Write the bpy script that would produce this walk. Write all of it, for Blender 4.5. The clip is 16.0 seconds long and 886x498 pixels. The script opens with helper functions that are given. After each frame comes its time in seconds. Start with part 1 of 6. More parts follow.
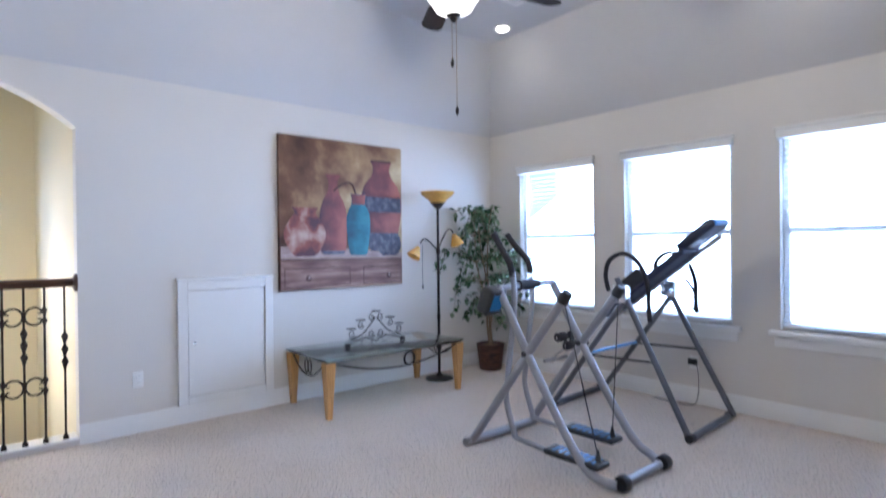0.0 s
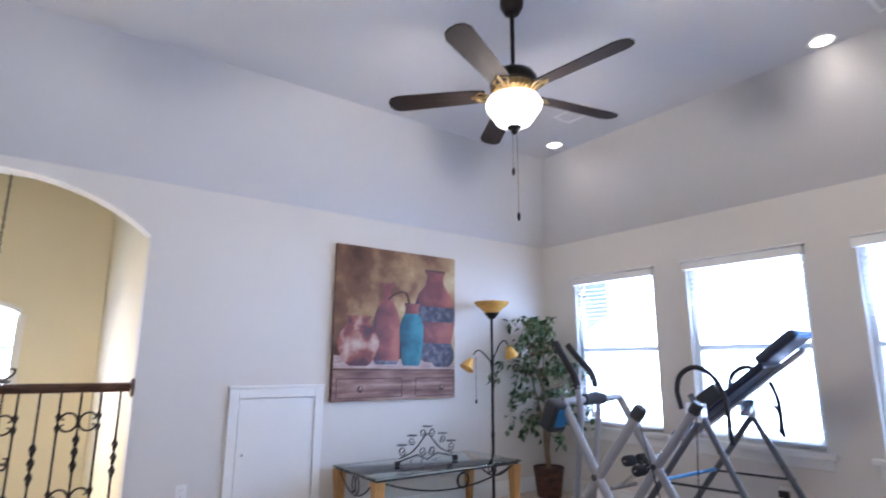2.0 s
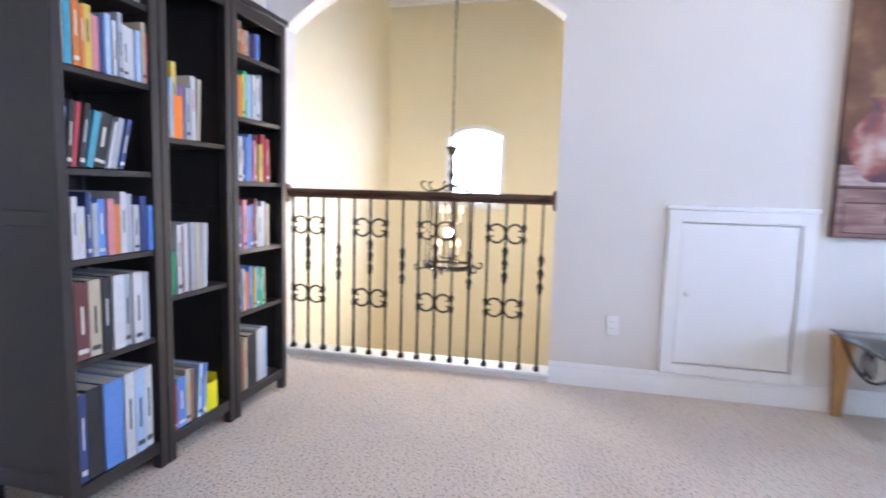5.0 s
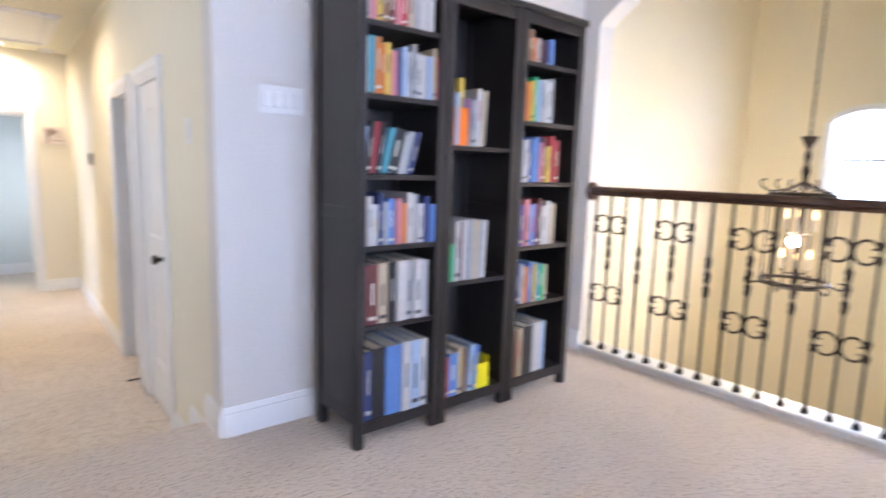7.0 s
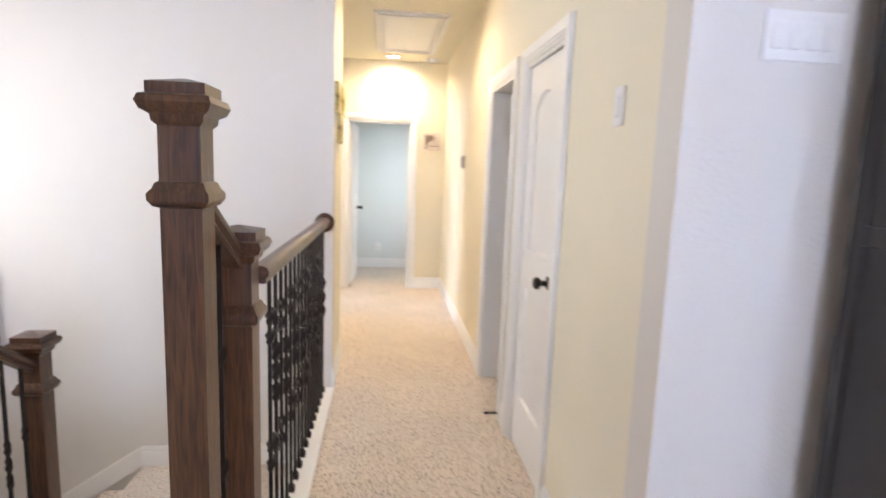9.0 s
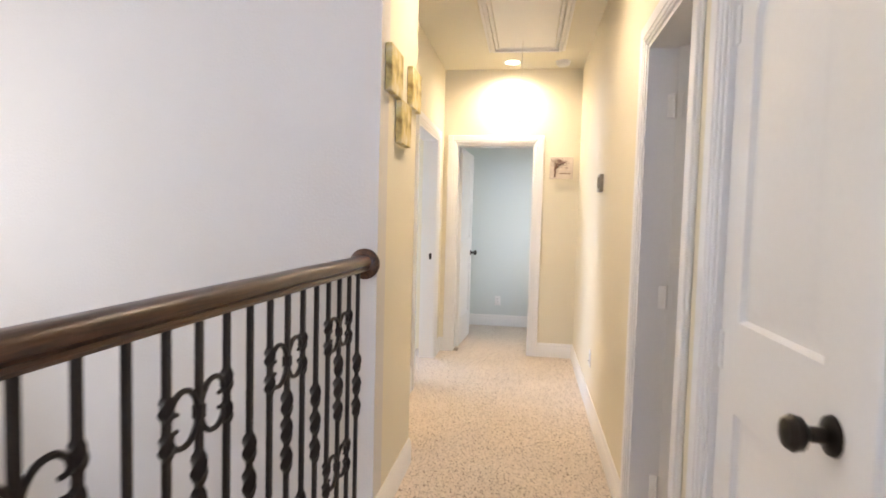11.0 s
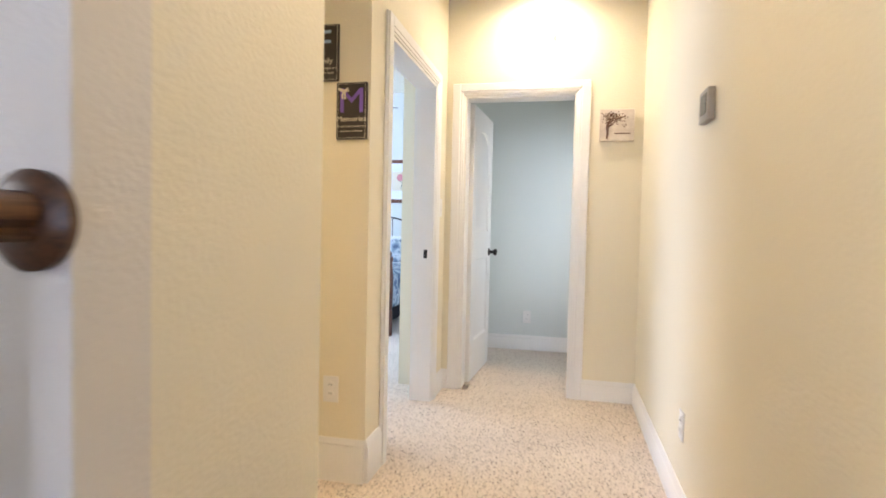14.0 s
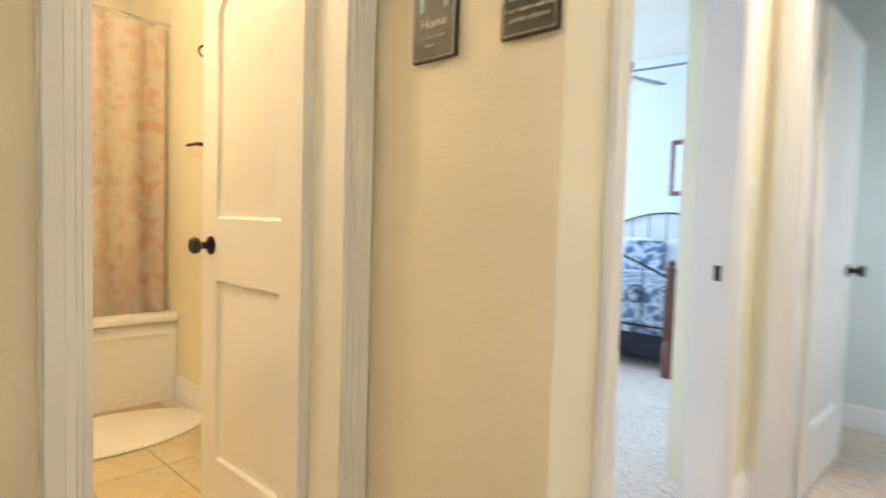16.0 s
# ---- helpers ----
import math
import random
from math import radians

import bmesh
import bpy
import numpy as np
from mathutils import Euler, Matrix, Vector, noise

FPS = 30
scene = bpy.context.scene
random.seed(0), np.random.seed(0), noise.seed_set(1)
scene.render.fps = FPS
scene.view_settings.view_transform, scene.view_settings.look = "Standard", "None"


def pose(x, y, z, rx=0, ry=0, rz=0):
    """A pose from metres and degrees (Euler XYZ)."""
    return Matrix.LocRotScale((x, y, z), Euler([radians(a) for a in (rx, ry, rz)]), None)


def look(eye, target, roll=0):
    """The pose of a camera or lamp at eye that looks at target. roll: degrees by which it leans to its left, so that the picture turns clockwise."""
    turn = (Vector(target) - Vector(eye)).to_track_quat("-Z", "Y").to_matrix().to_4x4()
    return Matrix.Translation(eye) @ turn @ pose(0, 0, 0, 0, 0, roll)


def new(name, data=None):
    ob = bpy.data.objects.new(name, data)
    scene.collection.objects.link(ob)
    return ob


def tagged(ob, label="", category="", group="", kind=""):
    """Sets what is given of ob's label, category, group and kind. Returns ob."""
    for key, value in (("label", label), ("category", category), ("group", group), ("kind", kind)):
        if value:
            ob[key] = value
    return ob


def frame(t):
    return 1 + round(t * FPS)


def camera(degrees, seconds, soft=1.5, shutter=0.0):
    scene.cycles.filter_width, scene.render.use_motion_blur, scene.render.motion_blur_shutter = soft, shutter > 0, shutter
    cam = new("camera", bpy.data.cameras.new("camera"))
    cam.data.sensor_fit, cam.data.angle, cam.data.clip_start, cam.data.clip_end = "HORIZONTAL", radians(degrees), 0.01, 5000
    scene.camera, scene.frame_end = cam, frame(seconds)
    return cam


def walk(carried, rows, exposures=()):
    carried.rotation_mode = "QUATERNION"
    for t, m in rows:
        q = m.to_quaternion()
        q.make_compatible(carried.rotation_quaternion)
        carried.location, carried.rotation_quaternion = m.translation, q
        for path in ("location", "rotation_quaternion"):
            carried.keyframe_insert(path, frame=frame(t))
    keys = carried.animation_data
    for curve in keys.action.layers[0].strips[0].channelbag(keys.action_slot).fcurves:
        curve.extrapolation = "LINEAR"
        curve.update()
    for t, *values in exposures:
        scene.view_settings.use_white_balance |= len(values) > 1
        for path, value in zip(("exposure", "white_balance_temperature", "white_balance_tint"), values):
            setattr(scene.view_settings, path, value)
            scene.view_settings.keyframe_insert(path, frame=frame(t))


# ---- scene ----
cam = camera(77.5, 16.0, 1.7, 0.6)
PATH = [
    (0, (-4.485, 4.573, 1.329), (-2.966, 3.272, 1.319), -0.6),
    (0.5, (-4.499, 4.575, 1.367), (-2.976, 3.296, 1.572), -0.4),
    (1, (-4.489, 4.606, 1.366), (-2.971, 3.35, 1.712), -0.1),
    (1.5, (-4.447, 4.63, 1.337), (-2.919, 3.404, 1.739), 0.2),
    (2, (-4.373, 4.599, 1.28), (-2.788, 3.448, 1.685), 0.3),
    (2.3, (-4.343, 4.539, 1.227), (-2.68, 3.485, 1.577), 0.6),
    (2.5, (-4.314, 4.498, 1.206), (-2.601, 3.51, 1.504), 0.4),
    (3, (-4.251, 4.392, 1.135), (-2.435, 3.56, 1.237), 0.7),
    (3.5, (-4.011, 4.252, 1.048), (-2.131, 3.571, 1.0), 0.8),
    (4, (-3.796, 4.18, 1.075), (-1.848, 3.756, 0.914), 1.2),
    (4.5, (-3.531, 4.019, 1.132), (-1.542, 4.035, 0.922), 1.1),
    (4.7, (-3.453, 3.976, 1.14), (-1.475, 4.183, 0.93), 1.3),
    (6.8, (-3.045, 3.488, 1.248), (-1.695, 4.937, 0.966), 1.7),
    (7, (-3.083, 3.518, 1.217), (-1.839, 5.059, 0.933), 1.7),
    (7.5, (-3.167, 3.688, 1.166), (-2.193, 5.411, 0.877), 1.8),
    (8, (-3.251, 3.936, 1.136), (-2.52, 5.772, 0.828), 1.9),
    (8.5, (-3.227, 4.213, 1.136), (-2.703, 6.118, 0.825), 2.1),
    (9, (-3.095, 4.61, 1.146), (-2.879, 6.578, 0.861), 2.1),
    (9.2, (-3.04, 4.733, 1.125), (-2.95, 6.714, 0.862), 2.2),
    (11.3, (-2.823, 6.193, 0.973), (-3.147, 8.163, 0.865), 1.6),
    (11.5, (-2.831, 6.256, 0.982), (-3.172, 8.223, 0.875), 1.7),
    (12, (-2.832, 6.461, 0.953), (-3.195, 8.425, 0.849), 1.8),
    (12.5, (-2.802, 6.671, 0.897), (-3.182, 8.632, 0.801), 1.8),
    (13, (-2.815, 6.957, 0.801), (-3.212, 8.915, 0.716), 1.6),
    (13.5, (-2.829, 7.294, 0.767), (-3.234, 9.251, 0.683), 1.4),
    (14, (-2.844, 7.651, 0.784), (-3.274, 9.603, 0.708), 1.3),
    (14.5, (-2.879, 8.0, 0.736), (-3.346, 9.944, 0.685), 1.5),
    (15, (-2.876, 8.285, 0.749), (-3.49, 10.187, 0.674), 1.5),
    (15.5, (-2.931, 8.630, 0.760), (-3.957, 10.350, 0.676), 2.0),
    (16, (-3.100, 8.945, 0.775), (-4.452, 10.415, 0.673), 1.7),
]
walk(cam, [(t, look(eye, target, roll)) for t, eye, target, roll in PATH], [(0, -0.1, 5800, 11), (1, -0.14, 6100, 14), (3.5, 0.1, 6100, 15), (4.5, 0.3, 6100, 15), (7, 0.26, 6450, 17), (8, 0.48, 6850, 17), (9, 0.38, 7100, 17), (11.5, 0.08, 7250, 18), (13.4, 0.2, 6950, 17), (14.5, -0.06, 6850, 15), (15, -0.03, 6750, 14), (16, 0.1, 6600, 12)])

# ---- world, light ----
w = bpy.data.worlds.new("world")
scene.world = w
w.use_nodes = True
sky = w.node_tree.nodes.new("ShaderNodeTexSky")
sky.sky_type, sky.sun_disc = "NISHITA", False
sky.sun_elevation, sky.sun_rotation = radians(50), radians(200)
bg = w.node_tree.nodes["Background"]
w.node_tree.links.new(sky.outputs[0], bg.inputs[0])
bg.inputs[1].default_value = 0.15


def lamp(name, kind, energy, colour, m, **more):
    data = bpy.data.lights.new(name, kind)
    data.energy, data.color = energy, colour
    for key, value in more.items():
        if key == "size":
            data.size = value
        elif key == "size_y":
            data.size_y = value
        elif key == "radius":
            data.shadow_soft_size = value
        elif key == "angle":
            data.angle = value
        elif key == "spot":
            data.spot_size = value
        elif key == "blend":
            data.spot_blend = value
    if kind == "AREA":
        data.shape = "RECTANGLE"
    ob = new(name, data)
    ob.matrix_world = m
    return ob


COOL, WARM, AMBER = (0.80, 0.89, 1.0), (1.0, 0.87, 0.68), (1.0, 0.80, 0.52)

# ---- measures ----
HF = -0.34            # hall floor
HC = 2.40             # hall ceiling
PLATE = 2.575          # top of the game room's walls
FLAT = 3.37           # flat part of the game room's ceiling
RX0, RY1 = -6.0, 5.93  # far sides of the game room
HX0, HX1 = -3.42, -2.37  # hall between its walls
HY1 = 11.42           # hall's end wall
ARCH0, ARCH1 = 4.02, 5.80
LAND = -0.86          # stair landing


# ---- materials ----
def mat(name, rough=0.5, metal=0.0):
    m = bpy.data.materials.new(name)
    m.use_nodes = True
    b = m.node_tree.nodes["Principled BSDF"]
    b.inputs["Roughness"].default_value = rough
    b.inputs["Metallic"].default_value = metal
    return m, m.node_tree.nodes, m.node_tree.links, b


def plain(name, colour, rough=0.5, metal=0.0, grain=0.04, scale=60.0, bump=0.0, coat=0.0):
    """A paint, plastic or metal with slight mottling at two scales."""
    m, n, l, b = mat(name, rough, metal)
    tc = n.new("ShaderNodeTexCoord")
    big, fine = n.new("ShaderNodeTexNoise"), n.new("ShaderNodeTexNoise")
    big.inputs["Scale"].default_value, fine.inputs["Scale"].default_value = scale / 25, scale
    fine.inputs["Detail"].default_value = 4
    add = n.new("ShaderNodeMath")
    add.operation = "ADD"
    ramp = n.new("ShaderNodeMapRange")
    ramp.inputs["From Min"].default_value, ramp.inputs["From Max"].default_value = 0.6, 1.4
    ramp.inputs["To Min"].default_value, ramp.inputs["To Max"].default_value = 1 - grain, 1 + grain
    mul = n.new("ShaderNodeVectorMath")
    mul.operation = "SCALE"
    mul.inputs[0].default_value = colour
    for node in (big, fine):
        l.new(tc.outputs["Object"], node.inputs["Vector"])
    l.new(big.outputs["Fac"], add.inputs[0])
    l.new(fine.outputs["Fac"], add.inputs[1])
    l.new(add.outputs[0], ramp.inputs["Value"])
    l.new(ramp.outputs[0], mul.inputs["Scale"])
    l.new(mul.outputs[0], b.inputs["Base Color"])
    if bump:
        bp = n.new("ShaderNodeBump")
        bp.inputs["Strength"].default_value, bp.inputs["Distance"].default_value = bump, 0.004
        l.new(fine.outputs["Fac"], bp.inputs["Height"])
        l.new(bp.outputs[0], b.inputs["Normal"])
    b.inputs["Coat Weight"].default_value = coat
    return m


def wood(name, dark, light, scale=4.0, rough=0.4, axis="Z", stretch=14.0, bump=0.15):
    m, n, l, b = mat(name, rough)
    tc, mp = n.new("ShaderNodeTexCoord"), n.new("ShaderNodeMapping")
    s = [stretch * scale] * 3
    s["XYZ".index(axis)] = scale
    mp.inputs["Scale"].default_value = s
    tex, fine = n.new("ShaderNodeTexNoise"), n.new("ShaderNodeTexNoise")
    tex.inputs["Scale"].default_value, tex.inputs["Detail"].default_value, tex.inputs["Distortion"].default_value = 1.0, 6, 1.2
    fine.inputs["Scale"].default_value, fine.inputs["Detail"].default_value = 5.0, 3
    ramp = n.new("ShaderNodeValToRGB")
    ramp.color_ramp.elements[0].position, ramp.color_ramp.elements[1].position = 0.35, 0.68
    ramp.color_ramp.elements[0].color, ramp.color_ramp.elements[1].color = (*dark, 1), (*light, 1)
    bp = n.new("ShaderNodeBump")
    bp.inputs["Strength"].default_value, bp.inputs["Distance"].default_value = bump, 0.002
    l.new(tc.outputs["Object"], mp.inputs["Vector"])
    l.new(mp.outputs[0], tex.inputs["Vector"])
    l.new(mp.outputs[0], fine.inputs["Vector"])
    l.new(tex.outputs["Fac"], ramp.inputs["Fac"])
    l.new(fine.outputs["Fac"], bp.inputs["Height"])
    l.new(ramp.outputs["Color"], b.inputs["Base Color"])
    l.new(bp.outputs[0], b.inputs["Normal"])
    return m


def wall_paint(name, colour):
    """Painted drywall with an orange-peel texture and faint large mottling."""
    m, n, l, b = mat(name, 0.7)
    geo = n.new("ShaderNodeNewGeometry")
    peel, big = n.new("ShaderNodeTexNoise"), n.new("ShaderNodeTexNoise")
    peel.inputs["Scale"].default_value, peel.inputs["Detail"].default_value = 90, 3
    big.inputs["Scale"].default_value, big.inputs["Detail"].default_value = 1.3, 4
    ramp = n.new("ShaderNodeMapRange")
    ramp.inputs["To Min"].default_value, ramp.inputs["To Max"].default_value = 0.96, 1.04
    mul = n.new("ShaderNodeVectorMath")
    mul.operation = "SCALE"
    mul.inputs[0].default_value = colour
    bp = n.new("ShaderNodeBump")
    bp.inputs["Strength"].default_value, bp.inputs["Distance"].default_value = 0.38, 0.004
    for node in (peel, big):
        l.new(geo.outputs["Position"], node.inputs["Vector"])
    l.new(big.outputs["Fac"], ramp.inputs["Value"])
    l.new(ramp.outputs[0], mul.inputs["Scale"])
    l.new(mul.outputs[0], b.inputs["Base Color"])
    l.new(peel.outputs["Fac"], bp.inputs["Height"])
    l.new(bp.outputs[0], b.inputs["Normal"])
    return m


def carpet(name, tones):
    """Flecked cut pile: tufts of several tones, with soft tracks in the nap."""
    m, n, l, b = mat(name, 1.0)
    geo = n.new("ShaderNodeNewGeometry")
    cells, fleck, big = n.new("ShaderNodeTexVoronoi"), n.new("ShaderNodeTexNoise"), n.new("ShaderNodeTexNoise")
    cells.inputs["Scale"].default_value = 150
    fleck.inputs["Scale"].default_value, fleck.inputs["Detail"].default_value = 92, 3
    big.inputs["Scale"].default_value, big.inputs["Detail"].default_value = 2.2, 5
    ramp = n.new("ShaderNodeValToRGB")
    el = ramp.color_ramp.elements
    el[0].position, el[0].color = 0.352, (*tones[0], 1)
    el[1].position, el[1].color = 0.418, (*tones[1], 1)
    third = el.new(0.70)
    third.color = (*tones[2], 1)
    mr = n.new("ShaderNodeMapRange")
    mr.inputs["To Min"].default_value, mr.inputs["To Max"].default_value = 0.86, 1.14
    mul = n.new("ShaderNodeVectorMath")
    mul.operation = "SCALE"
    bp = n.new("ShaderNodeBump")
    bp.inputs["Strength"].default_value, bp.inputs["Distance"].default_value = 0.55, 0.010
    for node in (cells, fleck, big):
        l.new(geo.outputs["Position"], node.inputs["Vector"])
    l.new(fleck.outputs["Fac"], ramp.inputs["Fac"])
    l.new(big.outputs["Fac"], mr.inputs["Value"])
    l.new(ramp.outputs["Color"], mul.inputs[0])
    l.new(mr.outputs[0], mul.inputs["Scale"])
    l.new(mul.outputs[0], b.inputs["Base Color"])
    l.new(cells.outputs["Distance"], bp.inputs["Height"])
    l.new(bp.outputs[0], b.inputs["Normal"])
    b.inputs["Sheen Weight"].default_value = 0.2
    return m


def glow(name, colour, strength):
    m, n, l, b = mat(name, 0.4)
    b.inputs["Base Color"].default_value = (*colour, 1)
    b.inputs["Emission Color"].default_value = (*colour, 1)
    b.inputs["Emission Strength"].default_value = strength
    return m


def glass(name, colour=(0.92, 0.97, 0.95), rough=0.0):
    m, n, l, b = mat(name, rough)
    b.inputs["Base Color"].default_value = (*colour, 1)
    b.inputs["Transmission Weight"].default_value = 1
    b.inputs["IOR"].default_value = 1.45
    return m


WALL = wall_paint("wall_paint", (0.70, 0.665, 0.62))
WALL_F = wall_paint("foyer_paint", (0.78, 0.71, 0.54))
WALL_H = wall_paint("hall_paint", (0.80, 0.74, 0.585))
WALL_B = wall_paint("bedroom_paint", (0.70, 0.74, 0.72))
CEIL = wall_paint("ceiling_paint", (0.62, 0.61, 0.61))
CEIL_H = wall_paint("hall_ceiling_paint", (0.80, 0.76, 0.62))
TRIM = plain("white_trim", (0.82, 0.81, 0.79), 0.35, grain=0.02)
CARPET = carpet("flecked_carpet", ((0.17, 0.115, 0.07), (0.66, 0.555, 0.46), (0.82, 0.72, 0.615)))
IRON = plain("oiled_bronze_iron", (0.028, 0.022, 0.02), 0.45, 0.6, 0.2)
RAILW = wood("dark_oak", (0.035, 0.014, 0.007), (0.11, 0.048, 0.022), 5, 0.3, "Z")
RAILW_Y = wood("dark_oak_rail", (0.035, 0.014, 0.007), (0.11, 0.048, 0.022), 5, 0.3, "Y")


# ---- mesh helpers ----
def bm_box(x0, y0, z0, x1, y1, z1, bevel=0.0, seg=2):
    bm = bmesh.new()
    bmesh.ops.create_cube(bm, size=1)
    for v in bm.verts:
        v.co = Vector((x0 + (v.co.x + 0.5) * (x1 - x0), y0 + (v.co.y + 0.5) * (y1 - y0), z0 + (v.co.z + 0.5) * (z1 - z0)))
    if bevel:
        bmesh.ops.bevel(bm, geom=bm.edges[:], offset=bevel, segments=seg, affect="EDGES", profile=0.6)
    return bm


def bm_add(bm, other, m=None):
    """Joins other into bm."""
    me = bpy.data.meshes.new("tmp")
    if m is not None:
        other.transform(m)
    other.to_mesh(me)
    bm.from_mesh(me)
    bpy.data.meshes.remove(me)
    other.free()
    return bm


def bm_turned(profile, seg=20, cap=True):
    """A turned body from (radius, z) pairs."""
    bm = bmesh.new()
    rings = []
    for r, z in profile:
        rings.append([bm.verts.new((r * math.cos(2 * math.pi * i / seg), r * math.sin(2 * math.pi * i / seg), z)) for i in range(seg)])
    for a, b in zip(rings, rings[1:]):
        for i in range(seg):
            bm.faces.new((a[i], a[(i + 1) % seg], b[(i + 1) % seg], b[i]))
    if cap:
        bm.faces.new(rings[0][::-1])
        bm.faces.new(rings[-1])
    return bm


def bm_square_turned(profile, turn=0.0):
    """Square-section body from (half width, z) pairs."""
    bm = bmesh.new()
    rings = [[bm.verts.new((sx * h, sy * h, z)) for sx, sy in ((-1, -1), (1, -1), (1, 1), (-1, 1))] for h, z in profile]
    for a, b in zip(rings, rings[1:]):
        for i in range(4):
            bm.faces.new((a[i], a[(i + 1) % 4], b[(i + 1) % 4], b[i]))
    bm.faces.new(rings[0][::-1])
    bm.faces.new(rings[-1])
    return bm


def bm_tube(points, r, seg=8, closed=False, flat=None):
    """A rod along points; r may be a list. flat: (width, thickness direction) ignored when None."""
    bm = bmesh.new()
    pts = [Vector(p) for p in points]
    n = len(pts)
    radii = r if isinstance(r, (list, tuple)) else [r] * n
    rings, up = [], None
    for i, p in enumerate(pts):
        a = pts[(i - 1) % n] if (i > 0 or closed) else p
        b = pts[(i + 1) % n] if (i < n - 1 or closed) else p
        d = (b - a).normalized()
        if up is None:
            up = Vector((0, 0, 1)) if abs(d.z) < 0.9 else Vector((1, 0, 0))
        side = d.cross(up).normalized()
        up = side.cross(d).normalized()
        rings.append([bm.verts.new(p + radii[i] * (math.cos(2 * math.pi * k / seg) * side + math.sin(2 * math.pi * k / seg) * up)) for k in range(seg)])
    pairs = list(zip(rings, rings[1:])) + ([(rings[-1], rings[0])] if closed else [])
    for a, b in pairs:
        for k in range(seg):
            bm.faces.new((a[k], a[(k + 1) % seg], b[(k + 1) % seg], b[k]))
    if not closed:
        bm.faces.new(rings[0][::-1])
        bm.faces.new(rings[-1])
    return bm


def bm_prism(outline, depth):
    """An outline in (x, z) pushed along y from 0 to depth."""
    bm = bmesh.new()
    a = [bm.verts.new((x, 0, z)) for x, z in outline]
    b = [bm.verts.new((x, depth, z)) for x, z in outline]
    n = len(a)
    bm.faces.new(a)
    bm.faces.new(b[::-1])
    for i in range(n):
        bm.faces.new((a[i], b[i], b[(i + 1) % n], a[(i + 1) % n]))
    bmesh.ops.recalc_face_normals(bm, faces=bm.faces[:])
    return bm


def arc(cx, cz, r, a0, a1, n=12):
    return [(cx + r * math.cos(radians(a0 + (a1 - a0) * i / n)), cz + r * math.sin(radians(a0 + (a1 - a0) * i / n))) for i in range(n + 1)]


def smooth(points, per=6):
    """A Catmull-Rom curve through the points."""
    p = [Vector(q) for q in points]
    p = [2 * p[0] - p[1]] + p + [2 * p[-1] - p[-2]]
    out = []
    for i in range(1, len(p) - 2):
        for k in range(per):
            t = k / per
            out.append(0.5 * (2 * p[i] + (p[i + 1] - p[i - 1]) * t + (2 * p[i - 1] - 5 * p[i] + 4 * p[i + 1] - p[i + 2]) * t * t + (3 * p[i] - p[i - 1] - 3 * p[i + 1] + p[i + 2]) * t ** 3))
    return out + [p[-2]]


def mesh_of(name, bm, material, flat=False):
    me = bpy.data.meshes.new(name)
    bm.normal_update()
    bm.to_mesh(me)
    bm.free()
    for mm in (material if isinstance(material, (list, tuple)) else [material]):
        me.materials.append(mm)
    if not flat:
        me.shade_auto_smooth(radians(38)) if False else me.polygons.foreach_set("use_smooth", [False] * len(me.polygons))
    return me


def soft(me, degrees=40):
    """Smooth shading with creases kept."""
    me.polygons.foreach_set("use_smooth", [True] * len(me.polygons))
    me.set_sharp_from_angle(angle=radians(degrees))
    return me


def thing(name, label, category, m=None, group="", kind=""):
    ob = new(name)
    ob.empty_display_size = 0.05
    if m is not None:
        ob.matrix_world = m
    return tagged(ob, label, category, group, kind)


def part(name, bm, material, parent, label="", m=None):
    ob = new(name, soft(mesh_of(name, bm, material)))
    ob.parent = parent
    if m is not None:
        ob.matrix_basis = m
    return tagged(ob, label)


def solid(name, bm, material, label="", category="", kind="structure", m=None):
    ob = new(name, soft(mesh_of(name, bm, material)))
    if m is not None:
        ob.matrix_world = m
    return tagged(ob, label, category, "", kind)


def base_run(name, a, b, z, nx, ny, h=0.135):
    """A moulded baseboard along a wall from a to b (plan), standing out along (nx, ny)."""
    ax, ay = a
    d = Vector((b[0] - ax, b[1] - ay, 0))
    ln = d.length
    prof = [(0, 0), (0.016, 0), (0.016, h - 0.035), (0.012, h - 0.030), (0.014, h - 0.024), (0.009, h - 0.012), (0.005, h), (0, h)]
    bm = bm_prism(prof, ln)
    rot = Matrix(((nx, d.x / ln, 0, ax), (ny, d.y / ln, 0, ay), (0, 0, 1, z), (0, 0, 0, 1)))
    bm.transform(rot)
    bmesh.ops.recalc_face_normals(bm, faces=bm.faces[:])
    return solid(name, bm, TRIM, "white moulded wooden baseboard along the wall", "baseboard")


def wall(name, x0, y0, z0, x1, y1, z1, material, label):
    return solid(name, bm_box(x0, y0, z0, x1, y1, z1), material, label, "wall")

# ---- large structure ----
T = 0.13


